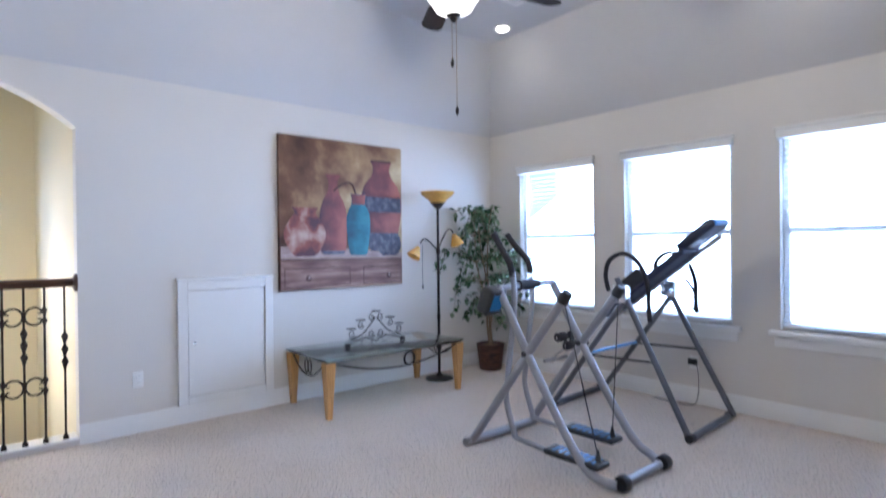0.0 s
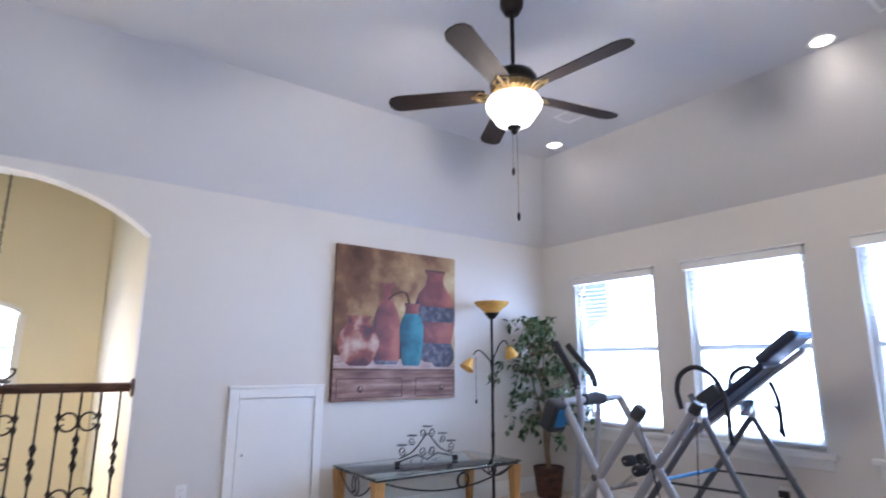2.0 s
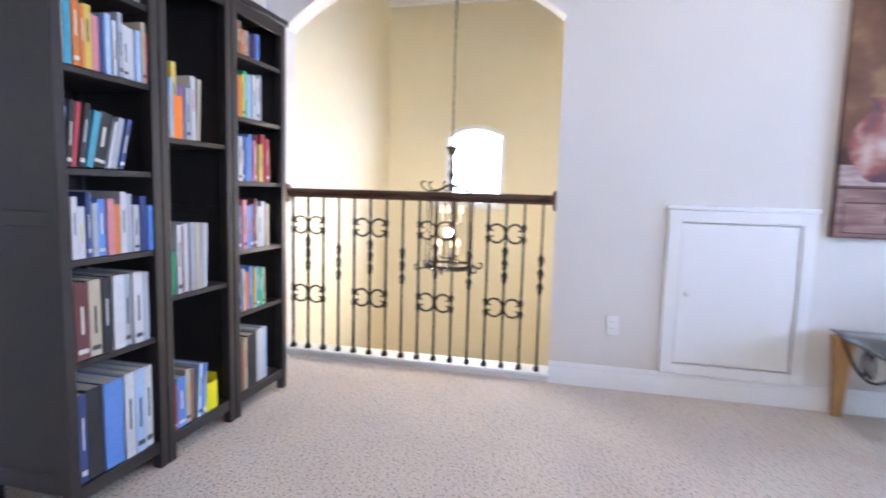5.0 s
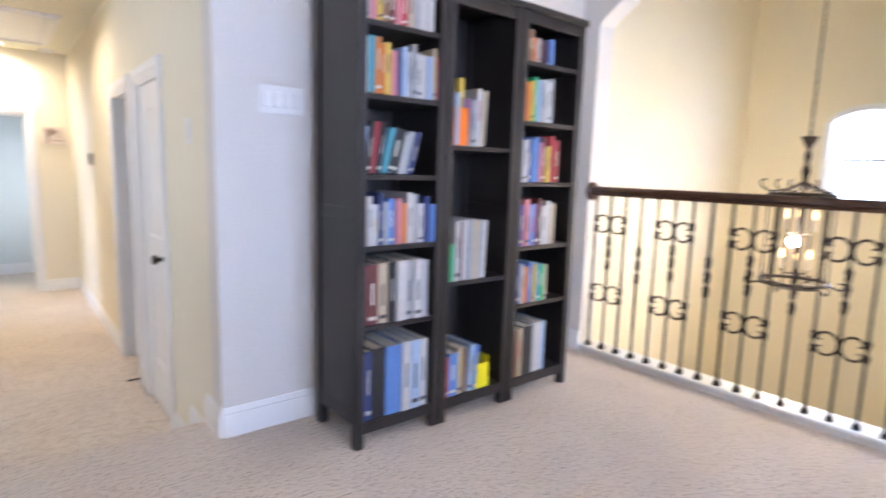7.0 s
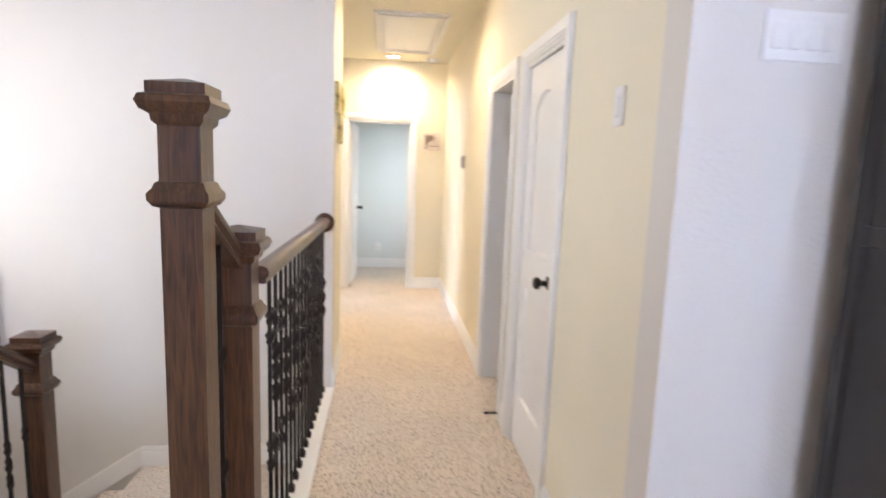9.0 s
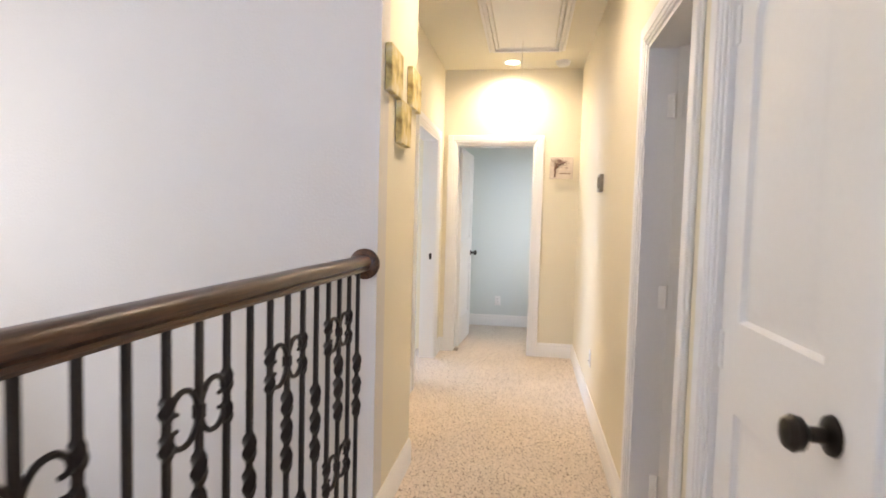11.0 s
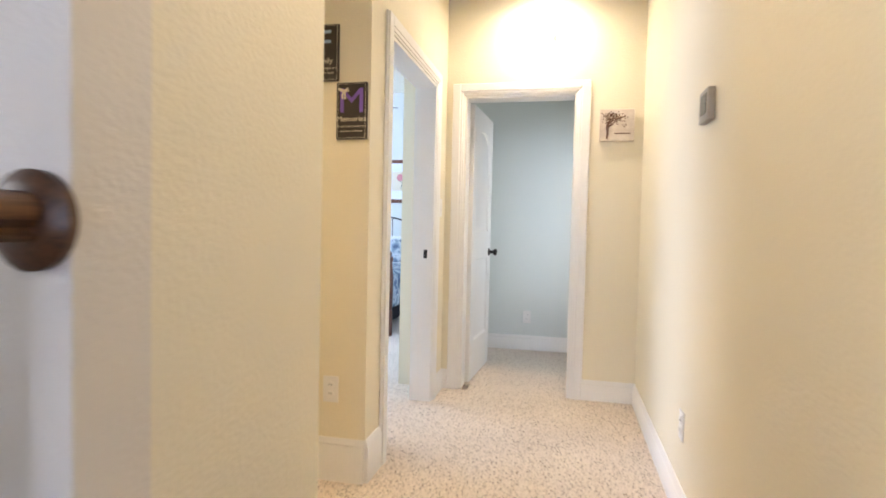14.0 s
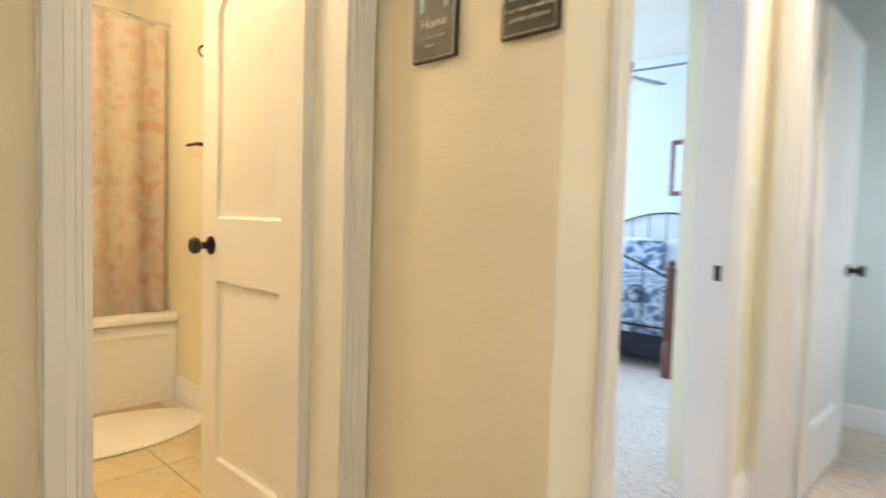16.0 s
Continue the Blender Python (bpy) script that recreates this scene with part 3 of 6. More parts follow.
# ---- windows ----
def window(name, x0, z0, x1, z1):
    ob = thing(name, "white double-hung window with an open white blind", "window", pose(x0, 0, z0), kind="structure")
    w, h = x1 - x0, z1 - z0
    fr = bmesh.new()
    for a, b, c, d in ((0, 0, 0.045, h), (w - 0.045, 0, w, h), (0.045, 0, w - 0.045, 0.05), (0.045, h - 0.045, w - 0.045, h)):
        bm_add(fr, bm_box(a, -0.12, b, c, -0.06, d, 0.004, 1))
    part("window_frame", fr, TRIM, ob)
    part("meeting_rail", bm_box(0.045, -0.115, h * 0.49, w - 0.045, -0.065, h * 0.49 + 0.045, 0.004, 1), TRIM, ob)
    part("window_sill", bm_box(-0.07, -0.06, -0.045, w + 0.07, 0.055, -0.004, 0.008), TRIM, ob, "white painted wooden sill")
    part("apron", bm_box(-0.04, 0.001, -0.125, w + 0.04, 0.018, -0.046, 0.004, 1), TRIM, ob)
    for b, d in ((0.05, h * 0.49), (h * 0.49 + 0.045, h - 0.045)):
        p = part("pane", bm_box(0.045, -0.096, b, w - 0.045, -0.09, d), PANE, ob)
        p.visible_shadow = False
    head = bm_box(-0.015, -0.01, h - 0.055, w + 0.015, 0.045, h + 0.012, 0.006, 1)
    bm_add(head, bm_box(-0.025, -0.01, h + 0.012, w + 0.025, 0.055, h + 0.032, 0.006, 1))
    part("valance", head, TRIM, ob, "white moulded blind valance")
    slat = mesh_of("slat", bm_box(0.012, -0.052, -0.0012, w - 0.012, -0.004, 0.0012), BLINDW)
    n = int((h - 0.10) / 0.043)
    for i in range(n):
        s = new("slat", slat)
        s.parent = ob
        s.matrix_basis = pose(0, 0, 0.07 + 0.043 * i)
    part("bottom_rail", bm_box(0.01, -0.055, 0.02, w - 0.01, -0.002, 0.042, 0.004, 1), BLINDW, ob)
    for x in (0.13, w - 0.13):
        cord = bm_tube([(x, -0.003, 0.03), (x, -0.003, h - 0.06)], 0.0014, 5)
        bm_add(cord, bm_tube([(x, -0.053, 0.03), (x, -0.053, h - 0.06)], 0.0014, 5))
        part("ladder_cord", cord, BLINDW, ob)
    return ob


for i, hole in enumerate(WIN):
    window("window_%d" % (i + 1), *hole)


def foyer_window():
    w, h = 0.62, 0.89
    ob = thing("window_4", "small white arched window high in the foyer", "window", Matrix(((0, -1, 0, FX), (1, 0, 0, 4.77), (0, 0, 1, 0.98), (0, 0, 0, 1))), kind="structure")
    half, rise = w / 2, 0.10
    r = (half * half + rise * rise) / (2 * rise)
    a = math.degrees(math.asin(half / r))
    outer = arc(half, h - r, r, 90 - a, 90 + a, 14)
    spring = h - rise
    fill = bm_prism([(w, spring)] + outer[1:-1] + [(0, spring), (0, h + 0.02), (w, h + 0.02)], T - 0.006)
    fill.transform(pose(0, 0.003 - T, 0))
    part("arch_infill", fill, WALL_F, ob, "painted wall corners above the arch")
    fr = bmesh.new()
    for q in ((0, 0, 0.03, spring), (w - 0.03, 0, w, spring), (0.03, 0, w - 0.03, 0.03), (0.03, h * 0.48, w - 0.03, h * 0.48 + 0.025)):
        bm_add(fr, bm_box(q[0], -0.11, q[1], q[2], -0.06, q[3]))
    part("window_frame", fr, TRIM, ob)
    p = part("pane", bm_box(0.02, -0.09, 0.02, w - 0.02, -0.086, h - 0.02), PANE, ob)
    p.visible_shadow = False
    part("window_sill", bm_box(-0.05, -0.03, -0.04, w + 0.05, 0.05, 0.0, 0.006, 1), TRIM, ob)
    trim = bm_box(-0.05, 0.002, 0.0, -0.002, 0.018, spring)
    bm_add(trim, bm_box(w + 0.002, 0.002, 0.0, w + 0.05, 0.018, spring))
    big = arc(half, h - r, r + 0.05, 90 - a, 90 + a, 14)
    bm_add(trim, bm_prism(big + arc(half, h - r, r, 90 + a, 90 - a, 14), 0.016), pose(0, 0.002, 0))
    part("surround", trim, TRIM, ob, "white arched moulded surround")
    return ob


foyer_window()
cr = bm_prism([(0, 0), (0, -0.14), (0.03, -0.13), (0.05, -0.07), (0.11, -0.03), (0.12, 0)], FY1 - 4.02)
cr.transform(Matrix(((-1, 0, 0, FX), (0, 1, 0, 4.02), (0, 0, 1, 3.42), (0, 0, 0, 1))))
bmesh.ops.recalc_face_normals(cr, faces=cr.faces[:])
solid("crown_window_wall", cr, TRIM, "white crown moulding round the foyer ceiling", "trim")
cr = bm_prism([(0, 0), (0, -0.14), (0.03, -0.13), (0.05, -0.07), (0.11, -0.03), (0.12, 0)], FX - T - 0.02 - 0.12)
cr.transform(Matrix(((0, 1, 0, T + 0.02), (-1, 0, 0, FY1), (0, 0, 1, 3.42), (0, 0, 0, 1))))
bmesh.ops.recalc_face_normals(cr, faces=cr.faces[:])
solid("crown_left_wall", cr, TRIM, "white crown moulding round the foyer ceiling", "trim")


# ---- railings ----
def knuckle(z, h=0.075, r=0.013):
    """A twisted iron swelling on a baluster."""
    bm = bmesh.new()
    rings, n = [], 9
    for i in range(n + 1):
        t = i / n
        rad = 0.0075 + (r - 0.0055) * math.sin(math.pi * t)
        rings.append([bm.verts.new((rad * math.cos(math.pi / 2 * k + 2.6 * t), rad * math.sin(math.pi / 2 * k + 2.6 * t), z - h / 2 + h * t)) for k in range(4)])
    for a, b in zip(rings, rings[1:]):
        for k in range(4):
            bm.faces.new((a[k], a[(k + 1) % 4], b[(k + 1) % 4], b[k]))
    return bm


def baluster_mesh(kind, top):
    bm = bm_box(-0.0065, -0.0065, 0, 0.0065, 0.0065, top)
    bm_add(bm, bm_square_turned([(0.016, 0), (0.016, 0.018), (0.009, 0.032), (0.009, 0.036)]))
    marks = {"T": (0.52, 0.605, 0.69), "C": (0.575, 0.655, 0.73), "S": (0.345, 0.415, 0.81, 0.88)}[kind]
    for z in marks:
        bm_add(bm, knuckle(z * top / 1.03, 0.085 if kind != "S" else 0.058, 0.0185 if kind != "S" else 0.0155))
    return soft(mesh_of("baluster", bm, IRON), 30)


def scroll_mesh(sp):
    """Four C-scrolls that spring from the middle bar towards its neighbours."""
    bm = bmesh.new()
    for sy in (-1, 1):
        for sz in (-1, 1):
            ctrl = [(0, sy * 0.005, sz * 0.006), (0, sy * 0.012, sz * 0.030), (0, sy * 0.034, sz * 0.052), (0, sy * 0.066, sz * 0.056),
                    (0, sy * 0.090, sz * 0.040), (0, sy * 0.090, sz * 0.020), (0, sy * 0.074, sz * 0.016)]
            k = sp / 0.108
            bm_add(bm, bm_tube(smooth([(0, y * k, z) for _, y, z in ctrl], 4), [0.007] * 8 + [0.0065] * 10 + [0.005] * 7, 6))
    bm_add(bm, bm_box(-0.011, -0.011, -0.016, 0.011, 0.011, 0.016, 0.003, 1))
    return soft(mesh_of("scroll", bm, IRON), 40)


def handrail(length):
    prof = [(-0.022, 0), (0.022, 0), (0.026, 0.008), (0.022, 0.016), (0.033, 0.026), (0.034, 0.040), (0.026, 0.053), (0.012, 0.059), (-0.012, 0.059),
            (-0.026, 0.053), (-0.034, 0.040), (-0.033, 0.026), (-0.022, 0.016), (-0.026, 0.008)]
    return bm_prism(prof, length)


def railing(label, x, y0, y1, z, top, first, n, sp, rosettes, turn=0.0):
    """Rail, balusters and scrolls along y; first: y of the first baluster; the pattern S C S T runs on from it."""
    ob = thing("railing", label, "railing", pose(x, y1, z, 0, 0, turn))
    part("handrail", handrail(y1 - y0), RAILW_Y, ob, "dark oak handrail", pose(0, y0 - y1, top))
    kinds = {k: baluster_mesh(k, top) for k in "SCT"}
    sc = scroll_mesh(sp)
    for i in range(n):
        k = "SCST"[i % 4]
        b = new("baluster", kinds[k])
        b.parent, b.matrix_basis = ob, pose(0, first + sp * i - y1, 0)
        if k == "C":
            for zz in (0.38, 0.845):
                s = new("scroll", sc)
                s.parent, s.matrix_basis = ob, pose(0, first + sp * i - y1, zz * top / 1.03)
    for y, sgn in rosettes:
        part("rosette", bm_turned([(0.062, 0), (0.062, 0.012), (0.050, 0.02), (0.042, 0.024)], 24), RAILW, ob, "round dark oak wall rosette", pose(0, y - y1, top + 0.025, -90 * sgn))
    return ob


solid("arch_sill", bm_box(-0.012, ARCH0 + 0.003, 0.031, T + 0.03, ARCH1 - 0.003, 0.05, 0.005, 1), TRIM, "white sill board under the arch railing", "trim")


def arch_railing():
    ob = thing("railing", "dark oak and wrought-iron railing across the arched opening", "railing", pose(0.03, 0, 0.05))
    top, sp = 1.03, 0.1105
    part("handrail", handrail(ARCH1 - ARCH0), RAILW_Y, ob, "dark oak handrail", pose(0, ARCH0, top))
    kinds = {k: baluster_mesh(k, top) for k in "SCT"}
    sc = scroll_mesh(sp)
    for i in range(16):
        k = "SCST"[i % 4]
        y = 5.7505 - sp * i
        b = new("baluster", kinds[k])
        b.parent, b.matrix_basis = ob, pose(0, y, 0)
        if k == "C":
            for zz in (0.38, 0.845):
                s = new("scroll", sc)
                s.parent, s.matrix_basis = ob, pose(0, y, zz)
    for y, sgn in ((ARCH0, 1), (ARCH1, -1)):
        part("rosette", bm_turned([(0.062, 0), (0.062, 0.012), (0.050, 0.02), (0.042, 0.024)], 24), RAILW, ob, "round dark oak wall rosette", pose(0, y, top + 0.025, -90 * sgn))


arch_railing()
solid("hall_sill", bm_box(-3.54, 6.46, HF, -3.40, 8.2, HF + 0.018, 0.005, 1), TRIM, "white sill board under the hall railing", "trim")
railing("dark oak and wrought-iron railing beside the hall stairs", -3.47, 6.42, 8.2, HF + 0.018, 1.079, 6.578, 16, 0.1025, ((8.2, -1),), -0.8)


def newel(x, y, z, h):
    ob = thing("newel_post", "square dark oak newel post with a moulded cap", "post", pose(x, y, z), "newel posts of the stairs")
    q = 0.049
    part("shaft", bm_square_turned([(q, 0), (q, h - 0.06)]), RAILW, ob)
    part("collar", bm_square_turned([(q, h - 0.31), (q + 0.012, h - 0.305), (q + 0.022, h - 0.29), (q + 0.022, h - 0.275), (q + 0.012, h - 0.262), (q + 0.008, h - 0.25), (q, h - 0.245)]), RAILW, ob)
    part("cap", bm_square_turned([(q, h - 0.115), (q + 0.01, h - 0.105), (q + 0.012, h - 0.09), (q + 0.028, h - 0.08), (q + 0.036, h - 0.062), (q + 0.03, h - 0.046),
                                  (q + 0.018, h - 0.042), (q + 0.018, h - 0.016), (0.004, h)]), RAILW, ob)
    part("plinth", bm_box(-q - 0.03, -q - 0.03, 0, q + 0.03, q + 0.03, 0.018, 0.004, 1), TRIM, ob, "white painted plinth")
    return ob


newel(-3.58, 6.045, 0, 1.34)
newel(-3.54, 6.36, HF, 1.295)
newel(-4.755, 7.36, LAND, 1.17)


def stair_rail(label, a, b, n):
    """A sloping handrail from a to b with plain twisted balusters down to the steps."""
    a, b = Vector(a), Vector(b)
    d = b - a
    ob = thing("stair_railing", label, "railing", Matrix.Translation(a))
    prof = handrail(d.length)
    y = d.normalized()
    xx = y.cross(Vector((0, 0, 1))).normalized()
    zz = xx.cross(y)
    part("handrail", prof, RAILW_Y, ob, "dark oak handrail", Matrix((xx, y, zz)).transposed().to_4x4())
    for i in range(n):
        t = (i + 0.5) / n
        p = d * t
        h = 0.92
        bm = bm_box(p.x - 0.0065, p.y - 0.0065, p.z - h, p.x + 0.0065, p.y + 0.0065, p.z + 0.005)
        for k in ((0.35, 0.43, 0.51) if i % 2 else (0.25, 0.6)):
            bm_add(bm, knuckle(0, 0.08, 0.015), pose(p.x, p.y, p.z - h + k))
        part("baluster", bm, IRON, ob)
    return ob


stair_rail("short sloping dark oak rail over the two hall steps", (-3.57, 6.09, 1.0), (-3.54, 6.32, 0.82), 1)
stair_rail("sloping dark oak and iron railing beside the stairs", (-4.755, 6.2, 0.86), (-4.755, 7.31, 0.12), 9)


# ---- picture, access door, outlets, switches ----
def noise_paint(name, stops, scale, rough=0.6, stretch=(1, 1, 1), detail=6):
    """Brushed paint that runs through the given colours."""
    m, n, l, b = mat(name, rough)
    tc, mp, tex, ramp = n.new("ShaderNodeTexCoord"), n.new("ShaderNodeMapping"), n.new("ShaderNodeTexNoise"), n.new("ShaderNodeValToRGB")
    mp.inputs["Scale"].default_value = stretch
    tex.inputs["Scale"].default_value, tex.inputs["Detail"].default_value, tex.inputs["Distortion"].default_value = scale, detail, 0.15
    el = ramp.color_ramp.elements
    el[0].position, el[0].color = stops[0][0], (*stops[0][1], 1)
    el[1].position, el[1].color = stops[-1][0], (*stops[-1][1], 1)
    for p, c in stops[1:-1]:
        el.new(p).color = (*c, 1)
    l.new(tc.outputs["Object"], mp.inputs[0])
    l.new(mp.outputs[0], tex.inputs["Vector"])
    l.new(tex.outputs["Fac"], ramp.inputs["Fac"])
    l.new(ramp.outputs["Color"], b.inputs["Base Color"])
    return m


def lit_paint(name, stops, cx, half, scale=9.0, lean=0.35):
    """Oil paint that lightens towards one side of a rounded shape, broken by brushwork."""
    m = noise_paint(name, stops, scale)
    n, l = m.node_tree.nodes, m.node_tree.links
    tex, ramp = n["Noise Texture"], n["Color Ramp"]
    tc, sep = n["Texture Coordinate"], n.new("ShaderNodeSeparateXYZ")
    near = n.new("ShaderNodeMapRange")
    near.inputs["From Min"].default_value, near.inputs["From Max"].default_value = cx - half, cx + half
    near.inputs["To Min"].default_value, near.inputs["To Max"].default_value = -lean, lean
    add = n.new("ShaderNodeMath")
    add.operation = "ADD"
    l.new(tc.outputs["Object"], sep.inputs[0])
    l.new(sep.outputs["X"], near.inputs["Value"])
    l.new(tex.outputs["Fac"], add.inputs[0])
    l.new(near.outputs[0], add.inputs[1])
    l.new(add.outputs[0], ramp.inputs["Fac"])
    return m


def painting():
    w, h = 1.28, 1.34
    ob = thing("painting", "large canvas painting of red and teal pottery vases", "painting", pose(0, 2.585, 0.96, 0, 0, -90))
    back = lit_paint("painted_ochre", [(0.22, (0.06, 0.022, 0.014)), (0.40, (0.17, 0.08, 0.045)), (0.56, (0.38, 0.24, 0.12)), (0.72, (0.62, 0.50, 0.29))], 0.62 * w, 0.75 * w, 3.4, 0.20)
    table = noise_paint("painted_table", [(0.3, (0.12, 0.05, 0.045)), (0.5, (0.25, 0.14, 0.115)), (0.7, (0.44, 0.29, 0.24))], 5, stretch=(0.5, 1, 4))
    slate = noise_paint("painted_slate", [(0.3, (0.035, 0.035, 0.06)), (0.5, (0.075, 0.08, 0.12)), (0.64, (0.17, 0.17, 0.21))], 16)
    patch = noise_paint("painted_patches", [(0.40, (0.09, 0.035, 0.05)), (0.50, (0.27, 0.08, 0.06)), (0.57, (0.40, 0.22, 0.18)), (0.66, (0.52, 0.38, 0.31))], 5.5)
    dark = noise_paint("painted_shadow", [(0.3, (0.05, 0.02, 0.018)), (0.6, (0.10, 0.045, 0.035))], 6)
    ledge = noise_paint("painted_ledge", [(0.3, (0.30, 0.20, 0.18)), (0.7, (0.55, 0.43, 0.39))], 8, stretch=(1, 1, 5))
    part("canvas", bm_box(0, -0.042, 0, w, -0.002, h, 0.004, 2), back, ob)

    def shape(name, outline, material, lift):
        part(name, bm_prism([(x * w, z * h) for x, z in outline], -0.0012), material, ob, "", pose(0, -0.042 - lift, 0))

    def vase(name, cx, z0, z1, prof, material, lift):
        fine = [(p[0], p[1]) for p in smooth([(r, t, 0) for r, t in prof], 4)]
        pts = [(cx + r, z0 + (z1 - z0) * t) for r, t in fine] + [(cx - r, z0 + (z1 - z0) * t) for r, t in fine[::-1]]
        shape(name, pts, material, lift)

    def red(cx, half):
        return lit_paint("painted_red", [(0.15, (0.05, 0.022, 0.04)), (0.45, (0.19, 0.055, 0.055)), (0.8, (0.40, 0.13, 0.10))], cx * w, half * w, 6)

    shape("painted_table", [(0.006, 0.006), (0.994, 0.006), (0.994, 0.20), (0.006, 0.20)], table, 0.0004)
    shape("painted_ledge", [(0.006, 0.205), (0.994, 0.198), (0.994, 0.235), (0.6, 0.262), (0.3, 0.268), (0.006, 0.285)], ledge, 0.0006)
    shape("painted_line", [(0.006, 0.192), (0.994, 0.186), (0.994, 0.193), (0.006, 0.199)], dark, 0.0012)
    for x0, x1 in ((0.03, 0.535), (0.645, 0.992)):
        for q in ((x0, 0.135, x1, 0.141), (x0, 0.018, x1, 0.023), (x0, 0.023, x0 + 0.006, 0.135), (x1 - 0.006, 0.023, x1, 0.135)):
            shape("painted_line", [(q[0], q[1]), (q[2], q[1]), (q[2], q[3]), (q[0], q[3])], dark, 0.0012)
    for x in (0.206, 0.873):
        shape("painted_knob", arc(x, 0.072, 0.022, 0, 330, 11), dark, 0.001)
        shape("painted_glint", arc(x + 0.004, 0.078, 0.009, 0, 320, 8), ledge, 0.0024)
    vase("painted_vase", 0.81, 0.245, 0.888, [(0.09, 0), (0.125, 0.08), (0.165, 0.28), (0.185, 0.46), (0.183, 0.58), (0.15, 0.72), (0.095, 0.82), (0.076, 0.88), (0.075, 0.94), (0.092, 0.985), (0.094, 1.0)], red(0.83, 0.2), 0.0016)
    shape("painted_band", [(0.629, 0.525), (0.991, 0.525), (0.992, 0.575), (0.988, 0.632), (0.632, 0.632), (0.628, 0.58)], slate, 0.0030)
    shape("painted_band", [(0.715, 0.247), (0.905, 0.247), (0.945, 0.30), (0.965, 0.375), (0.655, 0.375), (0.675, 0.30)], slate, 0.0030)
    shape("painted_rim", [(0.72, 0.882), (0.90, 0.882), (0.896, 0.895), (0.724, 0.895)], dark, 0.0030)
    vase("painted_vase", 0.40, 0.228, 0.767, [(0.072, 0), (0.10, 0.05), (0.108, 0.30), (0.107, 0.50), (0.085, 0.65), (0.048, 0.77), (0.036, 0.85), (0.040, 0.93), (0.062, 1.0)], red(0.40, 0.13), 0.0022)
    shape("painted_band", [(0.32, 0.228), (0.48, 0.228), (0.495, 0.252), (0.305, 0.252)], slate, 0.0036)
    vase("painted_vase", 0.183, 0.218, 0.538, [(0.065, 0), (0.10, 0.08), (0.145, 0.30), (0.155, 0.50), (0.12, 0.72), (0.083, 0.86), (0.080, 0.92), (0.098, 1.0)], patch, 0.0034)
    teal = lit_paint("painted_teal", [(0.1, (0.010, 0.05, 0.09)), (0.5, (0.018, 0.15, 0.21)), (0.85, (0.05, 0.26, 0.32))], 0.60 * w, 0.12 * w, 9)
    vase("painted_vase", 0.606, 0.220, 0.644, [(0.062, 0), (0.078, 0.06), (0.096, 0.35), (0.100, 0.60), (0.082, 0.74), (0.060, 0.82), (0.056, 0.92), (0.066, 1.0)], teal, 0.0046)
    shape("painted_neck", [(0.552, 0.572), (0.660, 0.572), (0.661, 0.61), (0.670, 0.642), (0.542, 0.642), (0.551, 0.61)], red(0.6, 0.08), 0.0060)
    vase("painted_vase", 0.877, 0.213, 0.373, [(0.06, 0), (0.095, 0.18), (0.112, 0.48), (0.100, 0.80), (0.082, 0.95), (0.086, 1.0)], slate, 0.0048)
    hd = bm_tube(smooth([(x * w, -0.046, z * h) for x, z in ((0.405, 0.655), (0.44, 0.685), (0.51, 0.718), (0.56, 0.705), (0.585, 0.645))], 4), 0.008, 6)
    part("painted_handle", hd, dark, ob)
    return ob


painting()


def access_door():
    ob = thing("access_door", "white painted attic access door low in the wall", "door", pose(0, 3.39, 0.135, 0, 0, -90))
    w, h = 0.75, 0.945
    fr = bmesh.new()
    for q in ((0, 0, 0.07, h), (w - 0.07, 0, w, h), (0.07, h - 0.07, w - 0.07, h), (0.07, 0, w - 0.07, 0.06)):
        bm_add(fr, bm_box(q[0], -0.024, q[1], q[2], -0.001, q[3], 0.004, 1))
    bm_add(fr, bm_box(-0.008, -0.03, h, w + 0.008, -0.001, h + 0.025, 0.005, 1))
    part("door_frame", fr, TRIM, ob)
    part("panel", bm_box(0.076, -0.016, 0.066, w - 0.076, -0.002, h - 0.076, 0.003, 1), TRIM, ob)
    part("knob", bm_turned([(0.008, 0), (0.007, 0.012), (0.013, 0.018), (0.012, 0.027), (0.004, 0.031)], 14), CHROME, ob, "small chrome knob", pose(0.115, -0.016, 0.47, 90))
    return ob


access_door()


def outlet(m):
    ob = thing("outlet", "white duplex electrical outlet plate on the wall", "outlet", m, "wall outlets")
    part("plate", bm_box(-0.036, -0.007, -0.058, 0.036, -0.001, 0.058, 0.003, 2), TRIM, ob)
    for z in (-0.02, 0.02):
        part("socket", bm_turned([(0.0165, 0), (0.016, 0.003)], 18), TRIM, ob, "", pose(0, -0.007, z, 90))
        for x in (-0.006, 0.006):
            part("slot", bm_box(x - 0.001, -0.0108, z - 0.003, x + 0.001, -0.0098, z + 0.006), BLACKP, ob)
    return ob


outlet(turn_wall(0, 3.66, 0.385, "-x"))
outlet(turn_wall(-2.35, 0, 0.34, "+y"))
outlet(turn_wall(-3.83, 9.9, 0.065, "-y"))
outlet(turn_wall(-3.17, 12.85, -0.03, "-y"))
outlet(turn_wall(HX1, 9.95, 0.03, "-x"))


def switch(gangs, m):
    ob = thing("light_switch", "white light switch plate with rocker switches", "switch", m, "light switches")
    w = 0.046 * gangs + 0.026
    part("plate", bm_box(-w / 2, -0.007, -0.06, w / 2, -0.001, 0.06, 0.003, 2), TRIM, ob)
    for i in range(gangs):
        x = (i - (gangs - 1) / 2) * 0.046
        part("rocker", bm_box(x - 0.0165, -0.0125, -0.033, x + 0.0165, -0.006, 0.033, 0.003, 1), TRIM, ob)
    return ob


